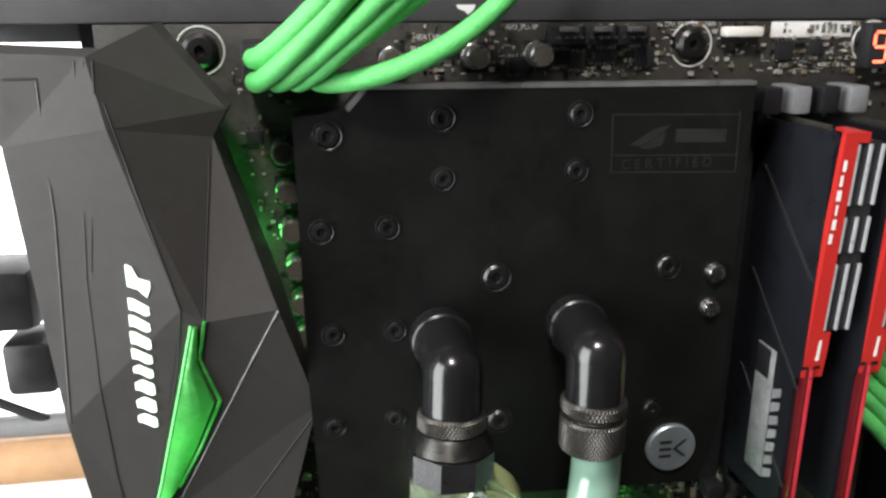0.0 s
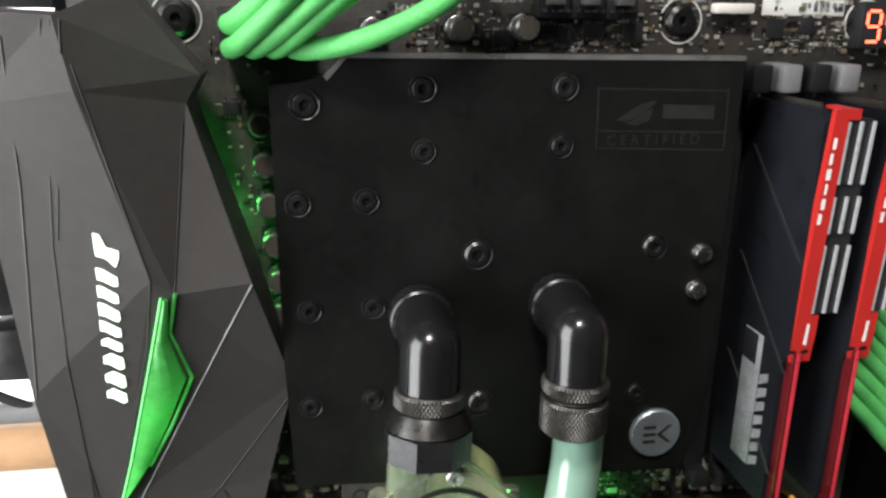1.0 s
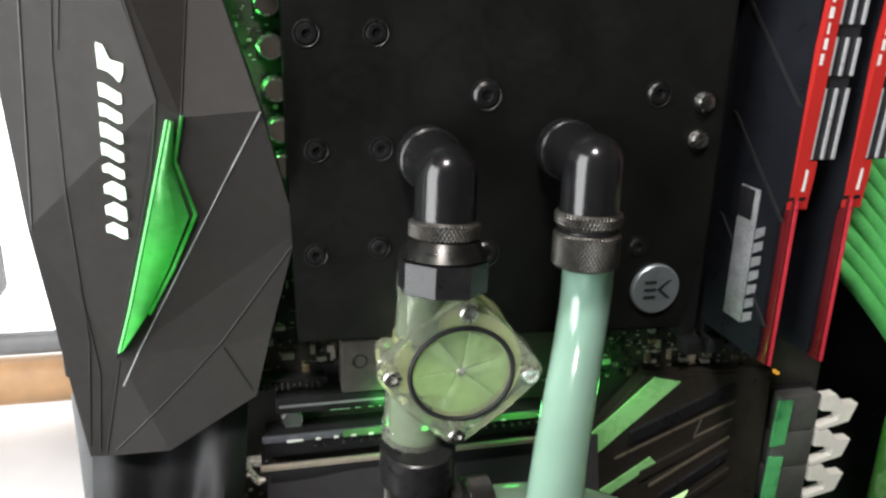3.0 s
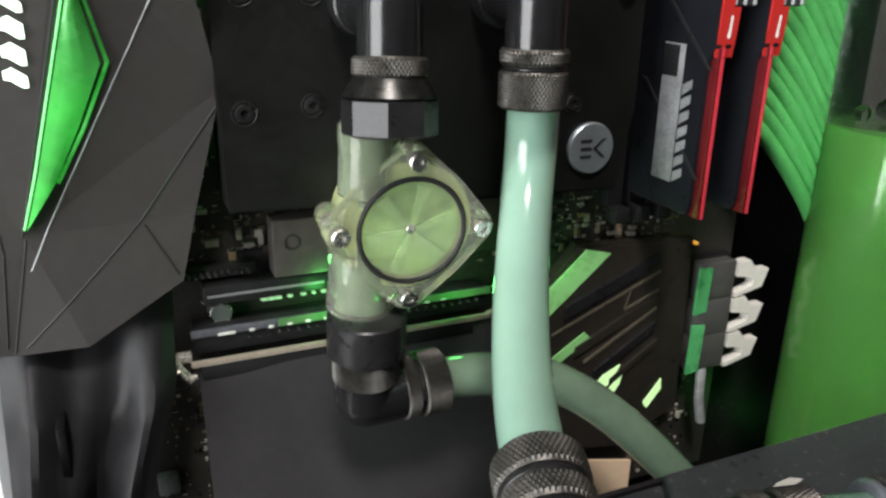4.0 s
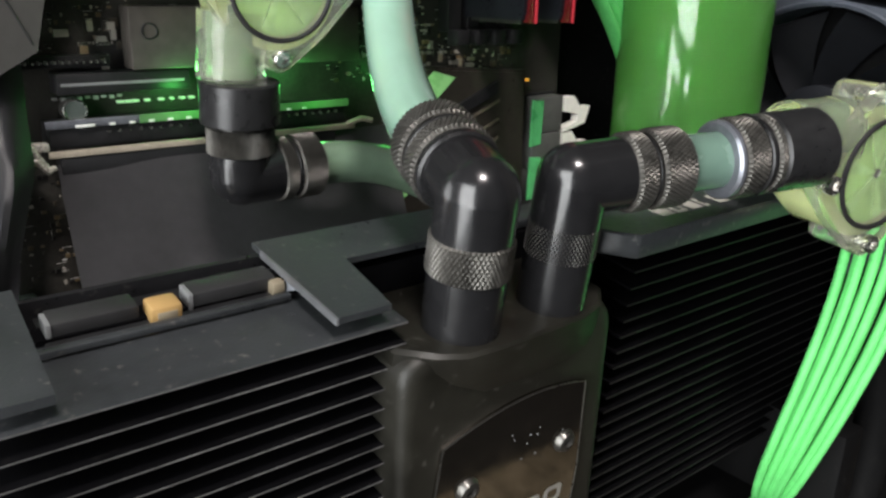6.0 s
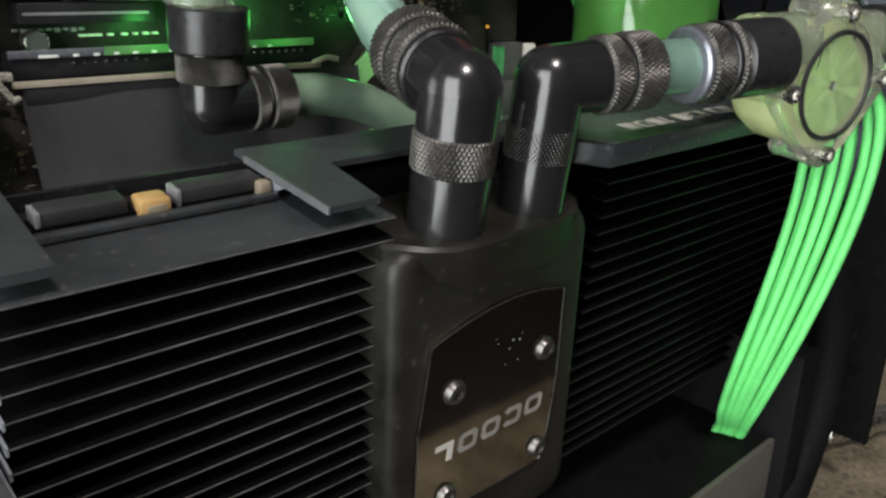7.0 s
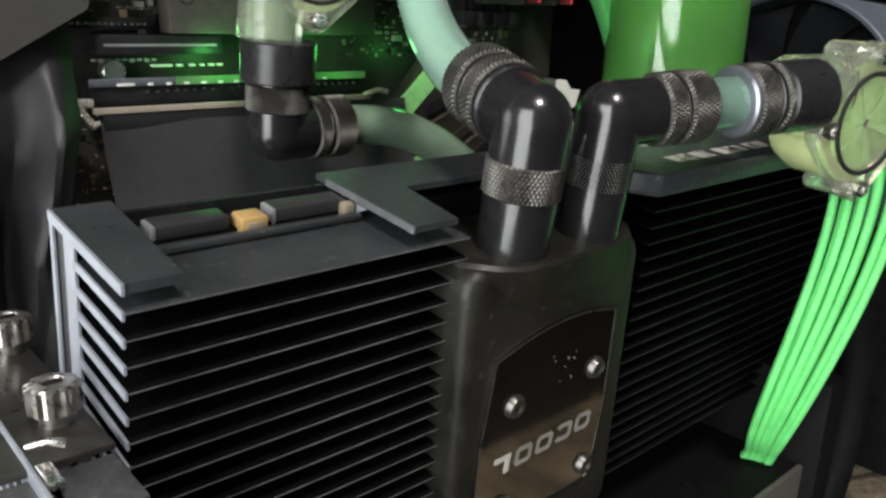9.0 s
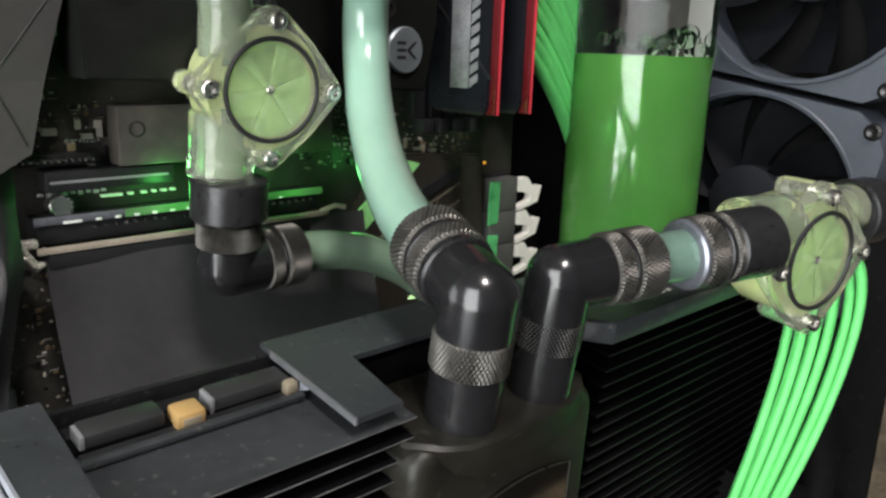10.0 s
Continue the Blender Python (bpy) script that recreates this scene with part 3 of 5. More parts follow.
for (x0, z0), (x1, z1) in zip(LEFT, RIGHT):
    row = []
    for k in range(5):
        t = k / 4
        x, z = x0 + (x1 - x0) * t, z0 + (z1 - z0) * t
        row.append(bm.verts.new((x, min(skin(x, z), skin(x0, z0)) - 0.5 - 1.6 * math.sin(math.pi * (0.12 + 0.76 * t)), z)))
    rows.append(row)
for p, q in zip(rows, rows[1:]):
    for k in range(4):
        bm.faces.new((p[k], p[k + 1], q[k + 1], q[k]))
r = bmesh.ops.extrude_edge_only(bm, edges=[e for e in bm.edges if len(e.link_faces) == 1])
for v in r["geom"]:
    if isinstance(v, bmesh.types.BMVert):
        v.co.y += 4
dia = part("light_wedge", bm, GLOWG, cover, "translucent green wedge lit from within", world=True)
RIM = [(3.6, -71), (0.9, -83), (4.6, -99), (-2.6, -115), (-10.0, -128.5)]
for p, q in zip(RIM, RIM[1:]):
    pts = [(p[0] + (q[0] - p[0]) * k / 5, p[1] + (q[1] - p[1]) * k / 5) for k in range(6)]
    part("wedge_rim", sweep(B(), on_skin(pts, 0.25), 0.5, 8), GLOWG, cover, "green lit rim", world=True)
part("lit_line", sweep(B(), on_skin([(x - 0.7, z) for x, z in LEFT], 0.3), 0.28, 6), GLOWS, cover, world=True)
# slanted bars in place of the lit lettering
z = -54.2
for k, h in enumerate((8.5, 4.6, 4.4, 4.8, 4.4, 4.2, 5.4, 5.6, 4.8)):
    x = -11.6 + 0.075 * (z + 55)
    top = -skin(x, z - h / 2)
    tilt = Matrix(((1, 0, 0, 0), (0, -0.055, -1, -top + 0.055 * (z - h / 2)), (0, 1, 0, 0), (0, 0, 0, 1)))
    if k == 0:
        pr = [(x - 2.9, z + 1.0), (x - 1.4, z + 0.4), (x - 0.2, z - 3), (x + 2.7, z - 4), (x + 2.6, z - 6), (x + 1.6, z - 8.4), (x - 0.4, z - 6), (x - 2.9, z - 5)]
    else:
        pr = [(x - 2.6, z + 1.5), (x - 1.2, z + 1.1), (x + 2.3, z - 1.4), (x + 2.3, z - h + 0.9), (x + 1.2, z - h + 0.8), (x - 1.4, z - h + 2.6), (x - 2.6, z - h + 2.8)]
    part("lit_bar", prism(B(), pr, -0.5, 0.5, tilt), GLOWW, cover, "glowing white slanted bar", world=True, smooth=False)
    z -= h + (1.4 if k == 0 else 0.35)

# ---- the cooling plate over processor and regulators ----
plate = thing("cooling_block", "flat matte black processor cooling block with round screws", "cooling block", m=at(97, 0, -80))
OUT = [(29.5, -19), (44, -17.3), (49.5, -11.3), (165.5, -12), (165.5, -120), (160, -147), (31.5, -142), (30, -100)]
bm = B()
prism(bm, OUT, 12, 28, FACE)
bmesh.ops.bevel(bm, geom=[e for e in bm.edges if all(v.co.y < -27 for v in e.verts)], offset=0.7, segments=2, affect="EDGES")
part("block_body", bm, PLATE, plate, world=True)
bm = B()
prism(bm, [(44, -16.5), (50, -10.2), (165, -11), (165, -12.3), (50.4, -11.6), (45, -17.6)], 24, 28.15, FACE)
part("polished_edge", bm, mat("dull_polished_edge", (0.2, 0.2, 0.195), 0.35, metal=0.4, var=0.5, scale=150), plate, world=True)
bm = B()
prism(bm, [(x * 0.96 + 4, z * 0.96 - 4) for x, z in OUT], 1, 12.2, FACE)
part("block_base", bm, PLATE, plate, world=True)
SCREWS = [(38.9, -24, 4.3), (70.9, -19.8, 4.0), (111.4, -19.6, 4.0), (71.3, -37.2, 3.6), (111, -36.2, 3.8), (36, -51.4, 3.8), (55, -51, 3.8), (87.3, -68, 4.8),
          (142.2, -67.6, 4.4), (56.5, -83.2, 3.6), (38, -83.4, 3.6), (89.2, -116.6, 4.6), (56, -113, 3.4), (37.2, -114.4, 3.6), (140.6, -116.6, 3.6)]
for x, z, r in SCREWS:
    bm = B()
    lathe(bm, (x, -27.95, z), (0, -1, 0), [(0, r), (0.35, r), (0.45, r - 0.35), (0.2, r - 0.8), (0.9, r * 0.66), (1.0, r * 0.36), (0.2, r * 0.3)], 26)
    part("plate_screw", bm, DARKSTEEL, plate, world=True)
mark = B()
for p, q in (((121, -19.8), (160.5, -20.6)), ((121.3, -31.8), (161, -32.8)), ((121.6, -36.8), (161.3, -38))):
    prism(mark, [(p[0], p[1]), (q[0], q[1]), (q[0], q[1] - 0.4), (p[0], p[1] - 0.4)], 28.0, 28.12, FACE)
for x in (121, 160.6):
    prism(mark, [(x, -20), (x + 0.4, -20), (x + 0.8, -37.6), (x + 0.4, -37.6)], 28.0, 28.12, FACE)
ENGR = mat("engraved_grey", (0.014, 0.0145, 0.014), 0.5)
part("engraved_frame", mark, ENGR, plate, "faint engraved frame", world=True)
for pr in ([(127, -29), (134, -24.5), (139, -23.4), (136, -26.5), (130, -29.5)], [(130, -30), (138, -25.5), (137, -29.2), (133, -30.6)], [(141, -24.6), (157, -25), (157, -29), (141, -28.6)]):
    part("engraved_mark", prism(B(), pr, 28.0, 28.1, FACE), ENGR, plate, world=True)
writing("engraved_word", "C E R T I F I E D", 0.0042, Matrix.Translation((0.1245, -0.0281, -0.0362)) @ Matrix.Rotation(radians(90), 4, "X"), ENGR, plate)
badge = part("badge", lathe(B(), (148.2, -28, -131.6), (0, -1, 0), [(0, 8.6), (1.2, 8.6), (1.7, 8.1), (1.8, 3)], 40), SILVER, plate, "round brushed silver badge", world=True)
for dz in (-2.6, 0, 2.6):
    part("badge_bar", prism(B(), [(143.8, -131.6 + dz + 0.55), (148, -131.6 + dz + 0.55), (148, -131.6 + dz - 0.55), (143.8, -131.6 + dz - 0.55)], 29.75, 29.95, FACE), CHIP, badge, world=True)
for s in (-1, 1):
    part("badge_bar", prism(B(), [(148.4, -131.6), (152.2, -131.6 + 3.2 * s), (153.6, -131.6 + 3.2 * s), (149.6, -131.6 - 0.3 * s)], 29.75, 29.95, FACE), CHIP, badge, world=True)
# two loose can heads beside the memory
for x, z in ((157.8, -70.2), (157.2, -82.0)):
    bm = B()
    lathe(bm, (x, -0.2, z), (0, -1, 0), [(0, 3.2), (29, 3.2), (30.2, 2.5), (30.4, 1.2)], 20)
    part("spring_post", bm, STEEL, plate, world=True)

# ---- fittings ----
def elbow(base, a, d, h1, h2, parts_a, parts_d, label, r=9.3):
    """An angled pipe fitting: from base along a for h1, bends towards d for h2; rings and nuts along both arms."""
    base, a, d = Vector(base), Vector(a).normalized(), Vector(d).normalized()
    t = thing("elbow_fitting", label, "pipe fitting", "angled pipe fittings", m=Matrix.Translation(base))
    c = base + a * h1
    bm = B()
    lathe(bm, base, a, [(0, r), (h1, r)], 36)
    lathe(bm, c, d, [(0, r), (h2, r), (h2 + 0.3, r - 0.4)], 36)
    bmesh.ops.create_uvsphere(bm, u_segments=36, v_segments=20, radius=r * 1.001, matrix=frame_of(c, a))
    part("elbow_body", bm, FIT, t, world=True)
    for ps, o, ax in ((parts_a, base, a), (parts_d, c, d)):
        for kind, h0, h1_, rr in ps:
            bm = B()
            if kind == "knurled_ring":
                knurl(bm, o, ax, h0, h1_, rr)
                part(kind, bm, KNURL, t, "worn knurled metal ring", world=True, smooth=False)
            elif kind == "fine_ring":
                knurl(bm, o, ax, h0, h1_, rr, 84)
                part("knurled_ring", bm, KNURL, t, "finely knurled dark ring", world=True, smooth=False)
            elif kind == "hex_nut":
                lathe(bm, o, ax, [(h0, rr - 1), (h0 + 0.6, rr), (h1_ - 0.6, rr), (h1_, rr - 1)], 8)
                part(kind, bm, NUT, t, world=True)
            elif kind == "cone":
                lathe(bm, o, ax, [(h0, rr - 2.6), (h0 + 0.6, rr - 2.2), (h1_ - 0.4, rr), (h1_, rr - 0.5)], 36)
                part(kind, bm, SATIN, t, "satin dark metal shoulder", world=True)
            else:
                lathe(bm, o, ax, [(h0, rr - 0.6), (h0 + 0.5, rr), (h1_ - 0.5, rr), (h1_, rr - 0.6)], 32)
                part(kind, bm, NUT, t, world=True)
    return t


elbow((69.9, -28.2, -85.2), (0, -1, -0.01), (-0.04, -0.1, -1), 24.5, 14, [("collar", 0.2, 7, 9.2)],
      [("knurled_ring", 11.8, 17, 9.9), ("cone", 17, 22, 12.0), ("hex_nut", 22, 31.5, 12.3)], "gloss black angled fitting screwed into the cooling block, pointing down", 8.3)
elbow((112.4, -28.2, -83.8), (-0.07, -1, 0.03), (-0.01, -0.02, -1), 26, 14, [("collar", 0.2, 7, 9.2)],
      [("knurled_ring", 13, 17.5, 9.7), ("collar", 17.5, 18.8, 8.8), ("knurled_ring", 18.8, 29, 9.7)], "gloss black angled fitting holding the pale green tube", 8.3)
GPU_UP = Vector((0, -0.139, 0.99))
D1 = Vector((0.29, 0.9, 0.2)).normalized()
elbow(Vector((71.6, -139.5, -222)) + GPU_UP * 6, GPU_UP, D1, 32.5, 12, [("collar", 0.0, 1.3, 9.5), ("knurled_ring", 14.5, 24, 9.7)],
      [("collar", 10, 12.5, 9.9), ("knurled_ring", 12.6, 19, 10.8), ("collar", 19, 21, 9.9), ("knurled_ring", 21, 29, 11)], "gloss black angled fitting on the pump joined to the thick tube", 9.0)
D2 = Vector((0.95, -0.3, 0.06)).normalized()
elbow(Vector((98.8, -140.6, -222)) + GPU_UP * 6, GPU_UP, D2, 32.5, 13, [("collar", 0.0, 1.3, 8.7), ("knurled_ring", 14, 23, 8.7)],
      [("knurled_ring", 12, 17.5, 9.6), ("collar", 17.5, 18.6, 8.6), ("knurled_ring", 18.6, 27.5, 9.8)], "gloss black angled fitting on the pump pointing sideways", 8.4)
elbow((65.2, -45, -172), (0.0, 0.08, -1), (1, 0.02, 0.02), 27, 12, [("collar", -1.5, 11, 11.6), ("fine_ring", 11.5, 20, 10.2)],
      [("fine_ring", 10.5, 15, 10.2), ("collar", 15, 16.5, 9.6), ("fine_ring", 16.5, 25, 10.4)], "gloss black angled fitting below the flow meter")


# ---- soft tubes ----
def hose(name, pts, r, label, material=TUBEM):
    t = thing(name, label, "tube", m=Matrix.Translation(Vector(pts[0])))
    part("tube_wall", sweep(B(), pts, r, 24), material, t, world=True)
    return t


c1 = Vector((71.6, -139.5, -222)) + GPU_UP * 38.5
e1 = c1 + D1 * 24
hose("coolant_tube", bezier((110.8, -54.2, -107), (127.3, -28.4, -135.4), (90.2, -80.8, -175), e1, 40), 7.6, "thick milky green tube full of coolant")
hose("coolant_tube", bezier((86, -43, -198.5), (128, -42, -198), (150, -40, -214), (196, -52, -268), 40), 7.0, "milky green tube curving down behind the graphics card", TUBET)
c2 = Vector((98.8, -140.6, -222)) + GPU_UP * 38.5
hose("coolant_tube", [c2 + D2 * (22 + 2 * k) for k in range(12)], 7.0, "short grey green tube between two fittings", TUBED)


def straight_fitting(p, d, rings, label):
    t = thing("straight_fitting", label, "pipe fitting", m=Matrix.Translation(Vector(p)))
    for kind, h0, h1, r in rings:
        bm = B()
        if kind == "knurled_ring":
            part(kind, knurl(bm, p, d, h0, h1, r), KNURL, t, "worn knurled metal ring", world=True, smooth=False)
        else:
            lathe(bm, p, d, [(h0, r - 0.7), (h0 + 0.6, r), (h1 - 0.6, r), (h1, r - 0.7)], 32)
            part(kind, bm, DULLRING if kind == "bright_cone" else NUT, t, world=True)
    return t


straight_fitting(c2 + D2 * 38.8, D2, [("bright_cone", 0, 2.2, 9.6), ("knurled_ring", 2.2, 9.0, 10.2), ("collar", 9.0, 9.6, 10.3), ("collar", 9.6, 11.4, 9.5), ("knurled_ring", 11.4, 14, 10.2), ("collar", 14, 30, 10.0)], "black knurled fitting holding the short tube")


def hull(points):
    """The convex outline round flat points, anticlockwise."""
    points = sorted(set((round(x, 4), round(z, 4)) for x, z in points))
    chains = []
    for row in (points, points[::-1]):
        chain = []
        for p in row:
            while len(chain) > 1 and (chain[-1][0] - chain[-2][0]) * (p[1] - chain[-2][1]) - (chain[-1][1] - chain[-2][1]) * (p[0] - chain[-2][0]) <= 0:
                chain.pop()
            chain.append(p)
        chains += chain[:-1]
    return chains


def flow_meter(m, label, filled=(-1, 1)):
    t = thing("flow_meter", label, "flow meter", "flow meters", m=m)
    spots = [(19.4 * math.cos(2 * math.pi * k / 96), 19.4 * math.sin(2 * math.pi * k / 96)) for k in range(96)]
    for q in range(4):
        cx, cz = 20.4 * math.cos(math.pi / 2 * q), 20.4 * math.sin(math.pi / 2 * q)
        spots += [(cx + 4.0 * math.cos(2 * math.pi * k / 24), cz + 4.0 * math.sin(2 * math.pi * k / 24)) for k in range(24)]
    out = hull(spots)
    bm = B()
    prism(bm, out, -5, 0, FACE)
    bmesh.ops.bevel(bm, geom=[e for e in bm.edges if abs(e.verts[0].co.y - e.verts[1].co.y) < 0.1], offset=0.8, segments=2, affect="EDGES")
    part("housing", bm, ACRYL, t, "clear acrylic front frame")
    bm = B()
    lathe(bm, (0, 5.1, 0), (0, 1, 0), [(0, 18.6), (13, 18.6), (18, 16.5), (20, 12)], 48)
    part("chamber", bm, CHAMB, t, "pale yellow green round chamber")
    for q in range(4):
        a = math.pi / 2 * q
        part("boss", lathe(B(), (20.2 * math.cos(a), 5.2, 20.2 * math.sin(a)), (0, 1, 0), [(0, 3.8), (11, 3.6), (12, 3.0)], 20), ACRYL, t, "clear acrylic boss")
    bm = B()
    lathe(bm, (0, 5.0, 0), (0, -1, 0), [(0, 14.2), (2.0, 14.2), (2.1, 13.8)], 40)
    part("coolant", bm, FLUID, t, "yellow green coolant")
    wheel = B()
    for k in range(6):
        a = math.pi * k / 3 + 0.2
        c, s = math.cos(a), math.sin(a)
        n = Vector((-s, 0, c))
        d = Vector((c, 0, s))
        pts = [d * 1.5 + n * 0.6, d * 12.8 + n * 2.6, d * 12.8 - n * 1.2, d * 1.5 - n * 0.6]
        lo = [wheel.verts.new(p + Vector((0, 2.85, 0))) for p in pts]
        hi = [wheel.verts.new(p + Vector((0, 1.6, 0))) for p in pts]
        wheel.faces.new(lo)
        wheel.faces.new(hi)
        for i in range(4):
            wheel.faces.new((lo[i], lo[(i + 1) % 4], hi[(i + 1) % 4], hi[i]))
    wh = part("flow_wheel", wheel, WHEEL, t, "pale six armed flow wheel")
    part("wheel_hub", lathe(B(), (0, 2.8, 0), (0, -1, 0), [(0, 1.5), (1.2, 1.3), (1.6, 0.7)], 16), STEEL, wh)
    ring = B()
    sweep(ring, [(15.1 * math.cos(2 * math.pi * k / 64), -0.25, 15.1 * math.sin(2 * math.pi * k / 64)) for k in range(65)], 0.75, 8, cap=False)
    part("sealing_ring", ring, RUBBER, t, "black rubber sealing ring")
    for q in range(4):
        a = math.pi / 2 * q
        x, z = 20.2 * math.cos(a), 20.2 * math.sin(a)
        sc = part("steel_screw", lathe(B(), (x, 0.2, z), (0, -1, 0), [(-11, 1.2), (0, 1.3), (0.1, 2.6), (2.2, 2.6), (2.5, 2.2), (2.5, 1.3), (1.4, 1.2)], 18), STEEL, t)
    for s in (-1, 1):
        bm = B()
        q = 7.6 if s > 0 else 9.6
        lathe(bm, (-11, 10, 0), (0, 0, s), [(8, q), (22, q), (22.5, q + 0.4), (27, q + 0.4), (27.4, q)], 32)
        nk = part("pipe_neck", bm, ACRYL, t, "clear acrylic pipe neck")
        if s not in filled:
            continue
        part("neck_coolant", lathe(B(), (-11, 10, 0), (0, 0, s), [(6, 6.0), (27, 6.0)], 24), NECKF, nk)
    return t


flow_meter(at(76.0, -53.0, -144.2, 4.6, 2, -3), "clear round flow meter filled with yellow green coolant")
flow_meter(at(193.6, -172.3, -189.5, 2, -3, -12) @ at(0, 0, 0, 0, 90, 0), "clear round flow meter beside the green cables, turned sideways", (-1,))
straight_fitting(Vector((193.6, -172.3, -189.5)) + Matrix.Rotation(radians(-12), 3, "Z") @ Vector((27, 10, 11)), (0.978, -0.208, 0.0), [("collar", 0, 12, 11.2), ("collar", 12, 33, 9.5)], "black fitting on the far side of the flow meter")

# ---- memory modules ----
SIDE = Matrix(((0, 0, 1, 0), (-1, 0, 0, 0), (0, 1, 0, 0), (0, 0, 0, 1)))  # outline (depth, z), height along x


def memory(x, label, marked=True):
    t = thing("memory_module", label, "memory module", "memory modules", m=at(x, 0, -90))
    part("circuit_card", box(B(), -0.6, 0.6, -36, -6, -66.5, 66.5), PCB, t)
    for s in (-1, 1):
        bm = B()
        pr = [(5, -65), (39, -65), (40, -62), (40, -14), (43, -9), (43.4, 62), (41, 65), (5, 65)]
        prism(bm, pr, 0.8, 3.2, Matrix(((0, 0, s, 0), (-1, 0, 0, 0), (0, 1, 0, 0), (0, 0, 0, 1))))
        part("heat_spreader", bm, RAMS, t, "dark brushed heat spreader")
    def front(z):
        return 43.6 + 3.6 * z / 66
    red = part("red_cap", prism(B(), [(front(66), 66), (45.4, 66), (40.6, 3), (40.6, 0), (42.6, -12), (front(0), -2)], -2.8, 1.6, SIDE), RED, t, "red aluminium top cap", smooth=False)
    part("cap_end", prism(B(), [(front(66), 66), (36, 66), (36, 63), (front(63), 63)], 1.6, 5.0, SIDE), RED, red, smooth=False)
    part("cap_foot", prism(B(), [(front(3.6), 3.6), (37.5, 3), (37.5, -2), (42.6, -12), (front(-2), -3)], 1.6, 4.4, SIDE), RED, red, smooth=False)
    bar = part("light_bar", box(B(), -1.5, 1.2, -43.2, -38, -66, -9, 0.4), REDDARK, t, "dark red light bar")
    part("lit_edge", box(B(), -0.5, 0.5, -43.9, -43.1, -66, -9, 0.2), REDBAR, bar, "thin glowing red edge")
    part("cap_core", prism(B(), [(front(63) - 1.4, 63), (36, 63), (36, 3.6), (front(3.6) - 1.4, 3.6)], 1.6, 10.6, SIDE), CHIP, t)
    for z0, z1 in ((44.5, 62.5), (29.7, 40.7), (4.2, 25.9)):
        part("cap_slot", prism(B(), [(front(z1) - 0.8, z1), (36, z1), (36, z0), (front(z0) - 0.8, z0)], 1.7, 10.4, SIDE), CHIP, t)
        for dx in (2.1, 6.0, 9.9):
            part("stripe", prism(B(), [(front(z1), z1), (front(z1) - 2, z1), (front(z0) - 2, z0), (front(z0), z0)], dx - 0.38, dx + 0.38, SIDE), STRIPE, t)
    for k in range(6):
        z1 = 58 - 4.4 * k
        part("print_bar", prism(B(), [(front(z1) + 0.12, z1), (front(z1) - 0.1, z1), (front(z1 - 3.2) - 0.1, z1 - 3.2), (front(z1 - 3.2) + 0.12, z1 - 3.2)], -1.9 - 0.2 * (k % 3), -0.9 - 0.3 * (k % 2), SIDE), STICK, red)
    part("print_bar", prism(B(), [(front(1) + 0.12, 1), (front(1) - 0.1, 1), (front(-5) - 0.3, -6), (front(-5) + 0.1, -6)], 0.9, 1.9, SIDE), STICK, red)
    if not marked:
        return t
    lb = part("side_label", box(B(), -3.6, -3.25, -29.5, -19, -56, -9, 0.1), LABEL, t, "silver side label with bars")
    part("label_corner", box(B(), -3.75, -3.55, -27, -19, -20, -9.5, 0.1), CHIP, lb)
    for k in range(7):
        part("print_bar", prism(B(), [(30.2, -22 - 5 * k), (34.5, -20 - 5 * k), (34.5, -22.9 - 5 * k), (30.2, -25.6 - 5 * k)], -3.6, -3.2, Matrix(((0, 0, 1, 0), (-1, 0, 0, 0), (0, 1, 0, 0), (0, 0, 0, 1)))), LABEL, lb)
    for k in range(3):
        part("spreader_groove", prism(B(), [(8, 50 - 36 * k), (10, 50 - 36 * k), (43, 20 - 36 * k), (41, 20 - 36 * k)], -3.5, -3.15, Matrix(((0, 0, 1, 0), (-1, 0, 0, 0), (0, 1, 0, 0), (0, 0, 0, 1)))), CHIP, t)
    return t


mem = memory(185.5, "dark memory module with red cap and silver side label")
memory(205.5, "dark memory module with red cap, standing in the outer slot", False)
for k in range(4):
    x = 176 + 9.8 * k
    sl = thing("memory_slot", "long plastic memory slot with latch on the board", "memory slot", "memory slots", m=at(x, 0, -90))
    part("slot_body", box(B(), -3.3, 3.3, -7, -0.2, -71, 71, 0.3), BLACKP, sl)
    part("latch", box(B(), -3.2, 3.2, -20, -6, 67.5, 76, 0.8), GREYP if k % 2 else BLACKP, sl, "hinged grey latch" if k % 2 else "hinged black latch")
    part("latch_foot", box(B(), -3.2, 3.2, -13, -6, -76, -70, 0.6), BLACKP, sl)

# ---- expansion slots, shields, chipset ----
slot = thing("expansion_slot", "long black expansion slot with metal shield holding a ribbon", "expansion slot", m=at(66, 0, -188))
part("slot_body", box(B(), 20, 121, -11, -0.2, -192, -184.5, 0.4), BLACKP, slot, world=True)
part("steel_shield", box(B(), 19, 122, -12.2, -10.8, -186.0, -183.6, 0.3), DULLRING, slot, "dull steel shield", world=True)
part("steel_rail", box(B(), 18, 122, -16.8, -15.3, -193.7, -191.8, 0.2), mat("ivory_metal", (0.28, 0.245, 0.195), 0.4, metal=0.2, var=0.25, scale=900), slot, world=True)
CLIP = mat("bright_spring_steel", (0.5, 0.47, 0.42), 0.3, metal=0.5, var=0.2, scale=900)
bm = B()
sweep(bm, [(9.2, -17, -188.5), (9.9, -17, -191.7), (10.8, -17, -194.7), (12.8, -17, -194.1), (14.6, -17, -193.7), (15.8, -17, -195.6), (17.2, -17, -197), (19.4, -17, -196.2)], [0.5, 0.55, 0.65, 0.75, 0.9, 1.0, 1.35, 0.8], 8)
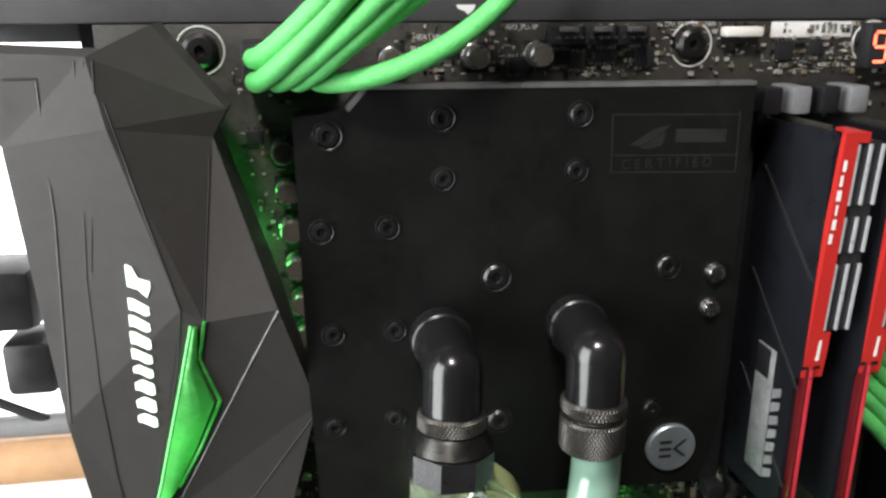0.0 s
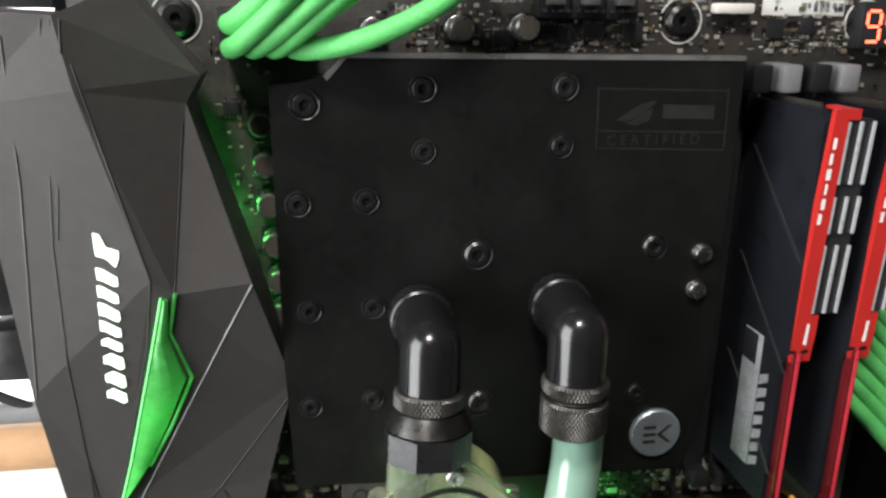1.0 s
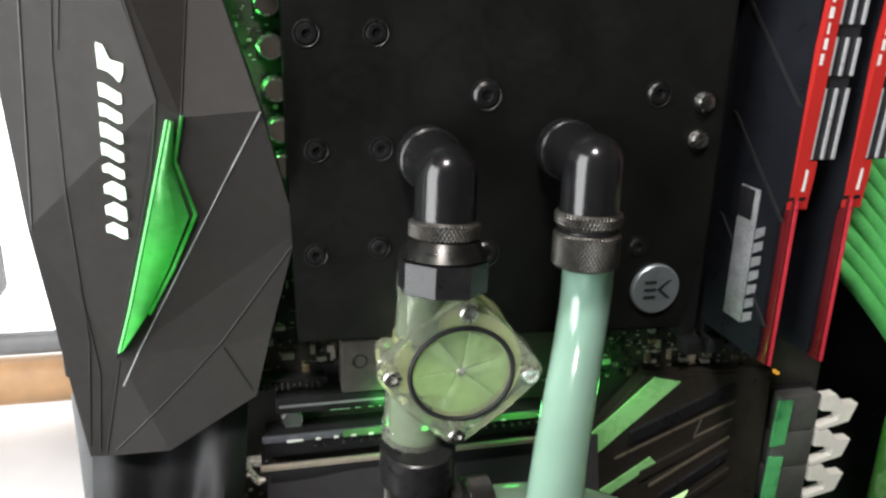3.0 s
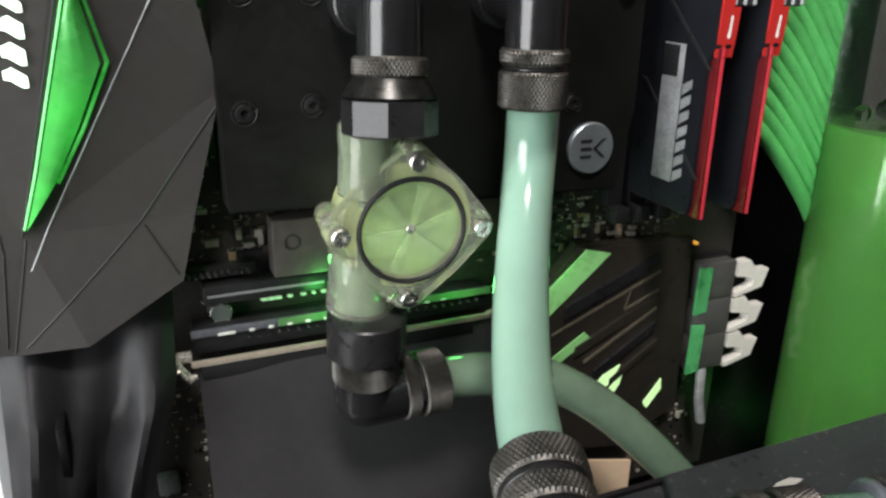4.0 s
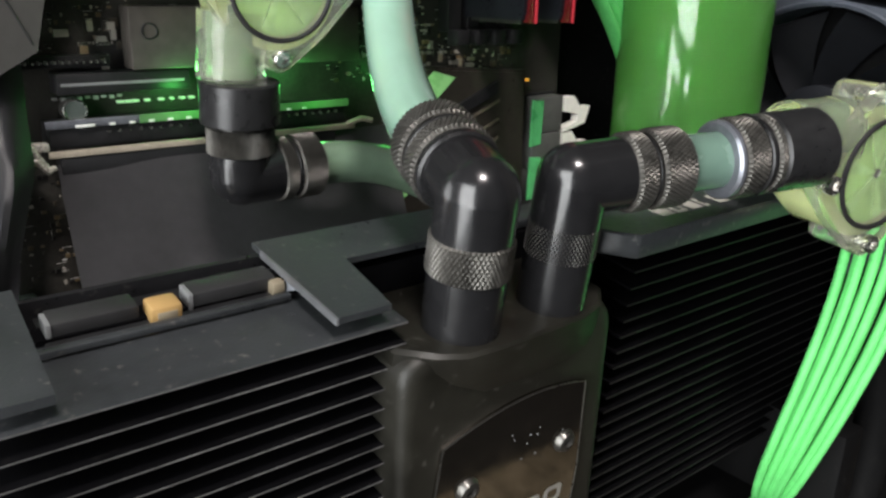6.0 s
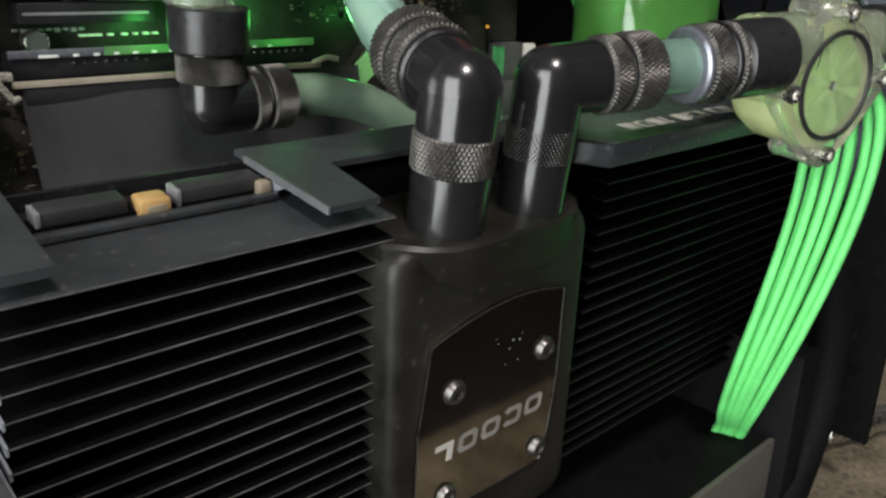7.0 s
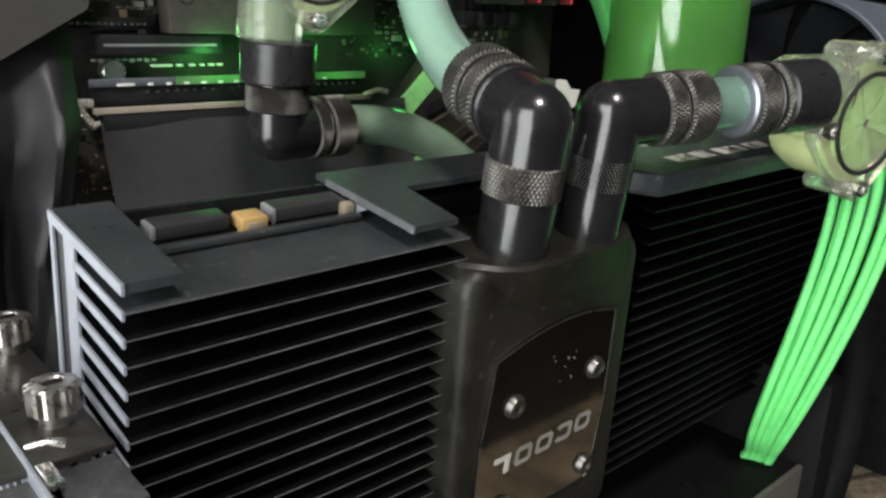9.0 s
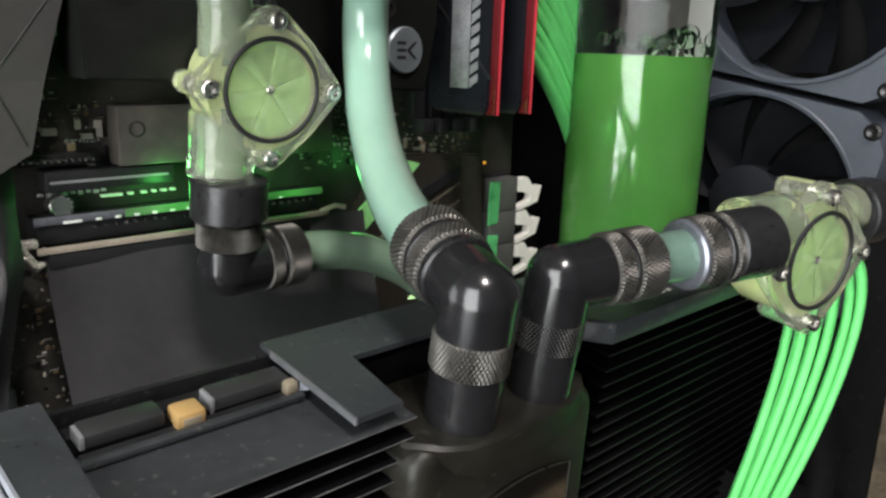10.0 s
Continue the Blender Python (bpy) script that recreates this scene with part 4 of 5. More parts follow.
sweep(bm, [(13.2, -16.8, -189.7), (14.8, -16.8, -192.7), (17, -16.8, -195.7)], [1.0, 0.9, 0.8], 8)
box(bm, 13.4, 18.4, -16.6, -13, -191.6, -189.0, 0.5)
part("slot_clip", bm, CLIP, slot, "bent silver spring clip", world=True)
bm = B()
sweep(bm, [(119, -16, -192), (124, -18, -190), (128, -19, -191)], 1.0, 8)
part("slot_clip", bm, bpy.data.materials["ivory_metal"], slot, world=True)
# green light on the steel shield, painted as a faintly glowing strip
part("lit_edge", box(B(), 46, 122, -12.4, -12.2, -186.0, -183.4), mat("green_light_on_steel", (0.075, 0.17, 0.066), 0.4, emit=(0.12, 0.8, 0.14), power=0.018, var=0.5, scale=120), slot, "strip coloured by the green light on the shield", world=True)
part("slot_mark", box(B(), 27, 32.5, -12.9, -12.3, -185.9, -185.1, 0.1), SILK, slot, "pale printed mark", world=True)
for k in range(12):
    part("slot_mark", box(B(), 36.8 + 6 * k, 38.5 + 6 * k, -12.9, -12.3, -185.9, -185.2, 0.1), SILK, slot, "pale printed mark", world=True)
for x, w in ((42.9, 2), (45.3, 2), (47.7, 2), (51.7, 1.6), (56.2, 1.6), (60, 1.1), (63.2, 1.6), (66.4, 1.6)):
    part("led_dot", box(B(), x, x + w, -2.2, -0.2, -181.0, -180.3), LEDDOT, slot, "small pale LED", world=True)
for k in range(26):
    part("contact_pin", box(B(), 36 + 3.2 * k, 36.7 + 3.2 * k, -13.2, -12.0, -188.0, -187.2), STEEL, slot, world=True)
for k in range(9):
    part("print_dash", box(B(), 24 + 2.4 * k, 25.4 + 2.4 * k, -1.6, -0.2, -179.0 - 0.4 * (k % 2), -178.3), SILK, slot, "white printed dash", world=True)
slot2 = thing("small_slot", "short black expansion slot on the board", "expansion slot", m=at(45, 0, -170))
part("slot_body", box(B(), 24, 64, -10, -0.2, -176.5, -170.5, 0.4), BLACKP, slot2, world=True)
part("slot_line", box(B(), 25, 62, -10.3, -9.9, -174.0, -173.2), GREYP, slot2, world=True)
so = part("standoff", lathe(B(), (29.4, -0.2, -182), (0, -1, 0), [(0, 3.7), (4.6, 3.7), (5, 3.4), (4.8, 3.0)], 22), STEEL, board, "steel stand-off ring", world=True)
part("standoff_cap", lathe(B(), (29.4, -0.2, -182), (0, -1, 0), [(4.6, 3.2), (4.85, 3.0), (4.9, 0.05)], 22), GREYP, so, "dull grey cap", world=True)

for k in range(13):
    part("pin", box(B(), 14 + 2 * k, 14.7 + 2 * k, -9.5, -5, -167.6, -166.9), STEEL, slot2, world=True)
part("pin_block", box(B(), 13, 41, -6, -0.2, -169, -165.5, 0.2), BLACKP, slot2, world=True)

m2 = thing("drive_shield", "grey brown metal heat shield over a storage drive", "heat shield", m=at(80, 0, -160))
bm = B()
box(bm, 46, 128, -11, -2, -170, -151, 0.6)
part("shield_plate", bm, mat("bronze_grey_shield", (0.10, 0.09, 0.08), 0.42, metal=0.5, var=0.2, scale=300, bump=0.1), m2, world=True)
part("shield_screw", lathe(B(), (52, -10.8, -158.5), (0, -1, 0), [(0, 2.6), (0.4, 2.6), (0.5, 2.2), (-0.2, 2.0)], 18), CHIP, m2, world=True)

chip = thing("chipset_heatsink", "black faceted chipset heatsink with green lit diagonal stripes", "heatsink", m=at(180, 0, -215))
bm = B()
prism(bm, [(166, -176), (222, -180), (224, -258), (196, -272), (128, -262), (126, -222)], 0.3, 5, FACE)
bmesh.ops.bevel(bm, geom=[e for e in bm.edges if all(v.co.y < -4.9 for v in e.verts)], offset=1.2, segments=2, affect="EDGES")
CHIPM = mat("bronze_grey_heatsink", (0.042, 0.037, 0.031), 0.35, metal=0.5, var=0.25, scale=300, bump=0.1)
part("heatsink_body", bm, CHIPM, chip, world=True)
for pr, mt in (([(170, -178), (181, -181), (144, -213), (138, -207)], GLOWS), ([(172, -213), (175, -216), (148, -233), (145, -230)], GLOWS),
               ([(205, -252), (213, -242), (213.5, -247), (207, -255)], EMBLEM), ([(176, -241.5), (183, -234.5), (191, -231), (187, -238.5), (181, -242)], EMBLEM), ([(183, -244), (188.5, -239.5), (193, -233), (191.5, -240), (187, -246)], EMBLEM)):
    # green stripes only reflect light; a faint glow is added to their colour
    part("lit_stripe", prism(B(), pr, 4.6, 5.6, FACE), mat("green_stripe", (0.24, 0.5, 0.2), 0.3, var=0.06, emit=(0.15, 0.8, 0.15), power=0.04) if mt is GLOWS else mt, chip, "green lit diagonal stripe", world=True)
PALE = mat("pale_bevelled_line", (0.15, 0.13, 0.1), 0.35, metal=0.5, var=0.3, scale=400)
# ANOD bands put the shading of the ridges into a darker colour
for (x0, z0), (x1, z1), w, top, mt in (((157, -212), (206, -192), 0.5, 5.7, PALE), ((190, -206.5), (206, -200), 0.5, 5.7, PALE), ((190, -206.5), (192.5, -198.5), 0.5, 5.7, PALE),
                                       ((173, -226.5), (206, -208), 0.6, 5.8, PALE), ((168, -221), (206, -203.5), 2.2, 6.2, CHIPM), ((178, -233), (206, -216), 2.0, 6.2, ANOD),
                                       ((162, -203), (204, -186), 2.6, 6.6, ANOD), ((186, -238), (208, -224), 1.6, 6.0, CHIPM)):
    part("ridge", prism(B(), [(x0, z0 + w), (x1, z1 + w), (x1, z1 - w), (x0, z0 - w)], 4.8, top, FACE), mt, chip, world=True)

chip.location += Vector((-0.006, -0.004, 0.0022))
# glowing amber spot beside the main power plug
part("amber_light", box(B(), 222.2, 223.6, -3, 0, -183.6, -182.4, 0.2), AMBER, board, "small glowing amber spot", world=True)
# flat tan piece added for an unidentified beige patch above the shroud
bm = B()
prism(bm, [(161, -270), (197, -279), (196, -339), (158, -339)], 7.2, 8.6, FACE)
solid("tan_piece", bm, mat("plain_tan", (0.7, 0.52, 0.36), 0.6, var=0.08), "flat tan piece in place of an unidentified beige patch", "card")

# ---- main power plug with its cables ----
atx = thing("main_power_plug", "black power plug with white comb in the board edge", "plug", m=at(222, 0, -210))
SLATE = mat("slate_plug", (0.075, 0.075, 0.072), 0.45)
GREENF = mat("green_lit_plug_face", (0.09, 0.42, 0.15), 0.3, var=0.3, scale=200)
for k in range(3):
    z = -190 - 16.6 * k
    part("plug_section", box(B(), 221, 239.5, -10, -0.4, z - 16.45, z, 0.9), SLATE, atx, world=True)
    hook = [(240.3, -1.3), (246.3, -0.8), (250.8, -6), (257.4, -6), (254.6, -14), (244.4, -16.2), (240.3, -17), (240.3, -15.2), (249.3, -12.8), (249.8, -9.6), (244.2, -8.2), (240.3, -7.6)]
    part("white_comb", prism(B(), [(x, z + h) for x, h in hook], 6, 10.5, FACE), WHITE, atx, "white plastic cable comb", world=True)
# green LED light on the plug is put into the colour of these faces
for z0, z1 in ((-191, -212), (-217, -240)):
    part("green_face", prism(B(), [(219.6, z0), (226, z0 - 0.6), (225.4, z1 + 0.8), (219.2, z1)], 9.6, 10.8, FACE), GREENF, atx, "plug side with green light in its colour", world=True)
part("plug_socket", box(B(), 219, 240, -4, -0.2, -240.5, -189, 0.4), BLACKP, atx, world=True)
bm = B()
sweep(bm, [(230, -8, -240), (228, -11, -253), (232, -10, -266)], 2.2, 10)
part("plug_tail", bm, LABEL, atx, world=True)
for k in range(15):
    z = -43 - 6.2 * k + rng.uniform(-0.5, 0.5)
    pts = bezier((214, -20, z + 10), (228, -28 + rng.uniform(-1, 1), z - 3), (252, -28, z - 28), (288, -10, z - 62), 16)
    solid("sleeved_cable", sweep(B(), pts, 3.0, 14), CABLE, "bright green sleeved cable hanging in a curve behind the memory", "cable", group="main power cables")

# ---- reservoir ----
res = thing("reservoir", "clear round reservoir tube with bright green coolant", "reservoir", m=at(285, -44, -200))
RX, RY = 285, -44
part("coolant", lathe(B(), (RX, RY, -330), (0, 0, 1), [(0, 31.6), (199.5, 31.6), (199.6, 31.0)], 48), RESF, res, "bright green coolant", world=True)
bm = B()
lathe(bm, (RX, RY, -331), (0, 0, 1), [(0, 33), (345, 33)], 56)
part("tube_wall", bm, mat("clear_tube", (0.93, 0.97, 0.94), 0.05, trans=1.0, ior=1.25, var=0.02, rvar=0.02), res, "clear acrylic tube", world=True)
part("top_cap", lathe(B(), (RX, RY, 14), (0, 0, 1), [(0, 34), (18, 34), (18.5, 33)], 40), BLACKP, res, world=True)
part("bottom_cap", lathe(B(), (RX, RY, -338), (0, 0, 1), [(0, 34), (9, 34), (9.5, 33)], 40), BLACKP, res, world=True)
bm = B()
for k in range(26):
    a, q = rng.uniform(0, 6.28), rng.uniform(12, 28)
    r = rng.uniform(1.5, 4.5)
    p = Vector((RX + q * math.cos(a), RY + q * math.sin(a), -129 + rng.uniform(0, 9)))
    bmesh.ops.create_icosphere(bm, subdivisions=2, radius=r, matrix=Matrix.Translation(p))
part("bubbles", bm, mat("bubble_film", (0.85, 0.95, 0.85), 0.05, trans=1.0, ior=1.08, var=0.02), res, "clinging clear bubbles", world=True)

# ---- graphics card: local axes along the card, into the case, up ----
GM = Matrix.Translation((39.2, -142.8, -204.2)) @ pose(0, 0, 0, 8, 0, 0)
card = thing("graphics_card", "black water cooled graphics card with ribbed heatsink, mounted upright facing out", "graphics card", m=GM)
NF = 22
for k in range(1, NF):
    w = -5.15 * k
    bm = B()
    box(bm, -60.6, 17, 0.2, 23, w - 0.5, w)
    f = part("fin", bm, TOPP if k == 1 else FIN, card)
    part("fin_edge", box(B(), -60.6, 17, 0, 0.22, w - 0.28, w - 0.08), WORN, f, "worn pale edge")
    part("fin_end", box(B(), -61.0, -60.5, 0.3, 23, w - 1.6, w + 0.05), CUT, f, "bare cut aluminium end")
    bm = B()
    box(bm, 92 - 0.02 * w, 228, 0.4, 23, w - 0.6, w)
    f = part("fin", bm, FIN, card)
    # same worn edge as at left, darkened in its colour for weaker light
    part("fin_edge", box(B(), 92 - 0.02 * w, 228, 0.05, 0.45, w - 0.5, w - 0.2), mat("shaded_fin_edge", (0.015, 0.0145, 0.0145), 0.5, metal=0.3, var=0.6, scale=260) if k == 1 else bpy.data.materials["shaded_fin_edge"], f)
# black sheet added to keep the right fin ends in the dark
part("dark_end_sheet", box(B(), 226.5, 229, 0.6, 28, -112, -4.3), FIN, card)
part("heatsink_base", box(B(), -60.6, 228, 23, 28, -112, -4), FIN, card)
part("base_end", box(B(), -61.0, -60.5, 22.6, 28.2, -112, -1.4), CUT, card, "bare cut aluminium end")
part("rear_sheet", box(B(), -60.6, 205, 34.6, 36, -112, -2), ANOD, card)
part("rear_sheet_end", box(B(), -61.0, -60.5, 34.4, 36.2, -112, -1.4), CUT, card)
part("circuit_board", box(B(), -58, 200, 38, 39.6, -112, -8), PCB, card)
part("cheek", box(B(), -60.2, -52, 28, 34.6, -112, -3), COVER2, card)

# top plate with its cut-out for the connector
bm = B()
prism(bm, [(-60.6, 0.3), (-50.5, 0.3), (-49, 37), (-60.6, 37)], -1.9, 0, Matrix())
part("top_plate", bm, TOPP, card)
part("plate_end", box(B(), -61.1, -60.5, 0, 36.5, -2.0, 0.1), CUT, card, "bare cut aluminium end")
bm = B()
prism(bm, [(0, 0.3), (12.5, 0.3), (15, 22), (62, 22), (62, 38), (0, 38)], -1.5, 0, Matrix())
part("top_plate", bm, TOPP, card)
part("plate_end", box(B(), -0.5, 0.1, 0, 33, -1.5, 0.1), mat("dull_cut_edge", (0.16, 0.165, 0.175), 0.45, metal=0.5), card, "bare cut aluminium edge")
part("plate_gusset", prism(B(), [(17, -2), (22, -2), (26, -6), (24, -6)], 0, 1.2, Matrix(((0, 0, 1, 0), (1, 0, 0, 0), (0, 1, 0, 0), (0, 0, 0, 1)))), CUT, card)
bm = B()
prism(bm, [(87, -3.2), (228, -3.2), (228, 33), (84, 33), (80, 24), (80, 4)], -4.2, 2.6, Matrix())
bmesh.ops.bevel(bm, geom=bm.edges[:], offset=0.6, segments=1, affect="EDGES")
part("top_plate", bm, TOPP, card)
part("plate_strip", box(B(), 62.3, 83.7, 24, 33, -3.5, -1.2, 0.3), TOPP, card)
# pale bars in place of the plate's print
for k, w in enumerate((5.2, 4.4, 4.8, 1.6, 5.0, 4.6, 2.0, 4.8, 5.2)):
    u = 104 + 6.6 * k
    part("plate_print", prism(B(), [(u, 3.2), (u + w, 3.2), (u + w - 0.8, 8.6), (u - 0.8, 8.6)], 2.6, 2.72, Matrix()), LETTER, card, "pale printed bar")
    if k % 2:
        part("plate_print", prism(B(), [(u + 1.2, 4.4), (u + w - 1.2, 4.4), (u + w - 1.5, 7.2), (u + 0.9, 7.2)], 2.7, 2.8, Matrix()), TOPP, card)
part("plate_print", prism(B(), [(106, 19), (112, 18), (118, 19.4), (115, 21), (110, 20.6)], 2.6, 2.72, Matrix()), LETTER, card, "pale printed mark")

# connector of the ribbon, in the cut-out
KEYEND = mat("dull_tan_plastic", (0.2, 0.17, 0.12), 0.5)
con = part("edge_connector", box(B(), -47, 8, 20, 33, -7, -4.6, 0.3), BLACKP, card)
part("connector_bar", box(B(), -45.6, -30, 23.5, 29.5, -5, -1.4, 0.4), COVER2, con)
part("connector_bar", box(B(), -19.6, -1.6, 23, 29, -5, -1.2, 0.4), COVER2, con)
part("connector_end", box(B(), -46.6, -45.6, 23.3, 28.5, -5, -1.3, 0.2), GREYP, con)
part("connector_end", box(B(), -20.6, -19.6, 22.8, 28, -5, -1.1, 0.2), GREYP, con)
part("key_block", box(B(), -28.6, -22.4, 20.8, 26.4, -5.4, -1.3, 0.8), GOLD, con, "tan plastic key")
# key is solid: a darker face paints the shade of its hollow
part("key_shade", box(B(), -27.4, -23.6, 20.5, 20.9, -4.8, -2.4, 0.1), KEYEND, con, "dark face for the shade inside the key")
part("key_block", box(B(), -3.4, -0.4, 20.6, 23.6, -5, -1.6, 0.7), KEYEND, con, "dull tan plastic key")
part("connector_lip", box(B(), -50, -0.6, 17.6, 19.6, -4.6, -3.2, 0.3), TOPP, con)

# pump block in the middle, leaning a little
def lean(u, w):
    return u - 0.075 * (w + 14)


pump = part("pump_block", B(), PUMPM, card, "dusty black pump housing")
bm = B()
pr = []
for cu, cw, a0 in ((19.0, -18.5, 180), (71, -18.5, 90), (77.5, -106, 0), (19.5, -106, -90)):
    pr += [(cu + 7 * math.cos(radians(a0 - 15 * k)), cw + 7 * math.sin(radians(a0 - 15 * k))) for k in range(7)]
rings = []
for inset, y in ((0, 22), (0, -3.4), (0.5, -4.9), (1.4, -5.9), (2.6, -6.5), (4.0, -6.7)):
    fu, fw = 1 - inset / 38, 1 - inset / 52
    rings.append([bm.verts.new((lean(45 + (u - 45) * fu, -62 + (w + 62) * fw), y, -62 + (w + 62) * fw)) for u, w in pr])
for p, q in zip(rings, rings[1:]):
    for i in range(len(pr)):
        bm.faces.new((p[i], p[(i + 1) % len(pr)], q[(i + 1) % len(pr)], q[i]))
bm.faces.new(rings[-1])
bmesh.ops.recalc_face_normals(bm, faces=bm.faces)
bmesh.ops.scale(bm, vec=(0.001, 0.001, 0.001), verts=bm.verts)
for f in bm.faces:
    f.smooth = True
bm.to_mesh(pump.data)
bm.free()
pump.data.set_sharp_from_angle(angle=radians(35))
head = B()
HEAD = [(13.2, -1, -1, -15), (20, -7, -6, -17.5), (26, -10, -6.3, -21), (36, -10.6, -6.6, -25.5), (48, -10.2, -6.6, -25.8), (62, -9.6, -6.6, -25), (71, -7, -6.4, -23), (77.5, -1, -1, -16), (77.5, 20, 20, -16), (13.2, 20, 20, -15)]
loops = [[head.verts.new((u + (45 - u) * 0.03, v + 0.6, -10.6)) for u, v, _, _ in HEAD], [head.verts.new((u, v, -11.5)) for u, v, _, _ in HEAD],
         [head.verts.new((u, 0.5 * v + 0.5 * v2, -12.5 + 0.55 * (w + 12.5))) for u, v, v2, w in HEAD], [head.verts.new((u, v2, w)) for u, v, v2, w in HEAD]]
for p, q in zip(loops, loops[1:]):
    for i in range(len(HEAD)):
        head.faces.new((p[i], p[(i + 1) % len(HEAD)], q[(i + 1) % len(HEAD)], q[i]))
head.faces.new(loops[0])
bmesh.ops.recalc_face_normals(head, faces=head.faces)
part("pump_head", head, PUMPM, pump)
bm = B()
arc = [(22.8 + (69 - 22.8) * k / 10, -37 + 9.5 * math.sin(math.pi * (0.12 + 0.62 * k / 10)) - 6 + 3) for k in range(11)]
pr = arc + [(71, -62), (70, -88), (68, -92), (21.5, -92), (20, -88), (19.8, -62)]
prism(bm, [(lean(u, w), w) for u, w in pr], 6.4, 7.7, FACE)
gp = part("name_plate", bm, GLOSSP, pump, "gloss black plate with pale shapes")
for u, w in ((33.8, -52), (66.5, -50.5), (71.6, -86), (36, -85.4)):
    bm = B()
    lathe(bm, (u, -7.6, w), (0, -1, 0), [(0, 3.4), (0.5, 3.3), (1.7, 2.7), (2.0, 1.5), (0.9, 1.3)], 22)
    part("plate_screw", bm, mat("dull_steel", (0.1, 0.097, 0.09), 0.33, metal=0.85) if u == 33.8 else bpy.data.materials["dull_steel"], pump, "round steel socket screw")
rim = [(lean(u, w), -7.75, w) for u, w in pr] + [(lean(*pr[0]), -7.75, pr[0][1])]
part("plate_rim", sweep(B(), rim, 0.22, 6), bpy.data.materials["dull_steel"], gp)
# pale specks stand in for small reflections on the plate
bm = B()
for k in range(9):
    u, w = 40 + 26 * rng.random(), -40 - 12 * rng.random()
    bmesh.ops.create_icosphere(bm, subdivisions=1, radius=rng.uniform(0.13, 0.3), matrix=Matrix.Translation((lean(u, w), -7.7, w)))
tagged(part("reflection_dots", bm, GREYP, gp, "pale specks in place of small reflections"), kind="stuff")
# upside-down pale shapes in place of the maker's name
for k in range(5):
    u = 33.2 + 8.3 * k
    w = -70.6 + 0.5 * k
    bm = B()
    if k == 0:
        prism(bm, [(u - 3, w + 3), (u + 3, w + 3), (u + 3, w - 3), (u + 1.2, w - 3), (u + 1.2, w + 1.4), (u - 3, w + 1.4)], 7.65, 7.85, FACE)
    else:
        outp = [(3.4, 2.0), (2.3, 3.1), (-2.3, 3.1), (-3.4, 2.0), (-3.4, -2.0), (-2.3, -3.1), (2.3, -3.1), (3.4, -2.0)]
        inn = [(x * 0.55, z * 0.48) for x, z in outp]
        n = 8
        o0 = [bm.verts.new((u + x, -7.85, w + z)) for x, z in outp]
        i0 = [bm.verts.new((u + x, -7.85, w + z)) for x, z in inn]
        for i in range(n):
            if k == 3 and i == 3:
                continue
            bm.faces.new((o0[i], o0[(i + 1) % n], i0[(i + 1) % n], i0[i]))
        bmesh.ops.solidify(bm, geom=bm.faces[:], thickness=0.15)
    part("pale_shape", bm, LETTER, gp)

# ---- ribbon between board slot and card ----
rib = thing("riser_ribbon", "wide dark grey riser ribbon from the board slot to the card", "ribbon cable", m=at(55, -60, -198))
bm = B()
rows = []
path = bezier((20, -15, -194), (20, -19, -214), (20, -30, -236), (19.5, -35, -252), 10) + bezier((19.5, -35, -252), (17, -46, -290), (2, -98, -296), (-6, -100, -258), 14)[1:]
path += bezier((-6, -100, -258), (-7, -101, -240), (-8, -106, -222), (-8, -108, -209), 6)[1:]
for p in path:
    rows.append([bm.verts.new(p + Vector((120 * j / 8, 0.6 * math.sin(j * 0.8 + p.z * 0.05), 0))) for j in range(9)])
for p, q in zip(rows, rows[1:]):
    for j in range(8):
        bm.faces.new((p[j], p[j + 1], q[j + 1], q[j]))
bmesh.ops.solidify(bm, geom=bm.faces[:], thickness=1.1)
part("ribbon", bm, RIBBON, rib, world=True)
part("ribbon_head", box(B(), 21, 114, -16.2, -11, -199, -193.8, 0.5), BLACKP, rib, world=True)

# ---- cables to the card ----
BUNDLE = ((206, -153, -187, 11.5), (258, -178, -186, 11.5), (192, -158, -298, 9), (236, -139, -334, 5))
across, behind = Vector((0.377, -0.926, 0)), Vector((0.926, 0.377, 0))
for k in range(12):
    r, c = divmod(k, 6)
    e = rng.uniform(-0.7, 0.7)
    ctrl = [Vector((x, y, z)) + across * ((c - 2.5) / 2.5 * h + e) + behind * (3.0 * r + e) for x, y, z, h in BUNDLE]
    pts = bezier(*ctrl, 34)
    pts += bezier(pts[-1], pts[-1] + Vector((2, 1, -4)), pts[-1] + Vector((0, 3, -7)), pts[-1] + Vector((-3, 6, -12)), 6)[1:]
    solid("sleeved_cable", sweep(B(), pts, 1.55, 14), CABLE, "bright green sleeved cable falling from the card into the shroud", "cable", group="card power cables")

# ---- rear corner of the case: slot wall, bracket, thumbscrews ----
bm = B()
for k in range(6):
    z = -196 - 20.5 * k
    box(bm, -20, -17.5, -34, 4, z - 17, z, 0.6)
box(bm, -20, -17.5, -100, 4, -420, -325, 0.4)
solid("slot_wall", bm, CASE, "black case wall with open slots beside the board", "case wall", "structure")
def along(z, table):
    for (z0, v0), (z1, v1) in zip(table, table[1:]):
        if z >= z1:
            return v0 + (v1 - v0) * (z0 - z) / (z0 - z1)
    return table[-1][1]


drape = thing("black_sheet", "crumpled black plastic sheet hanging beside the slots", "sheet", m=at(-8, -40, -230))
bm = B()
rows = []
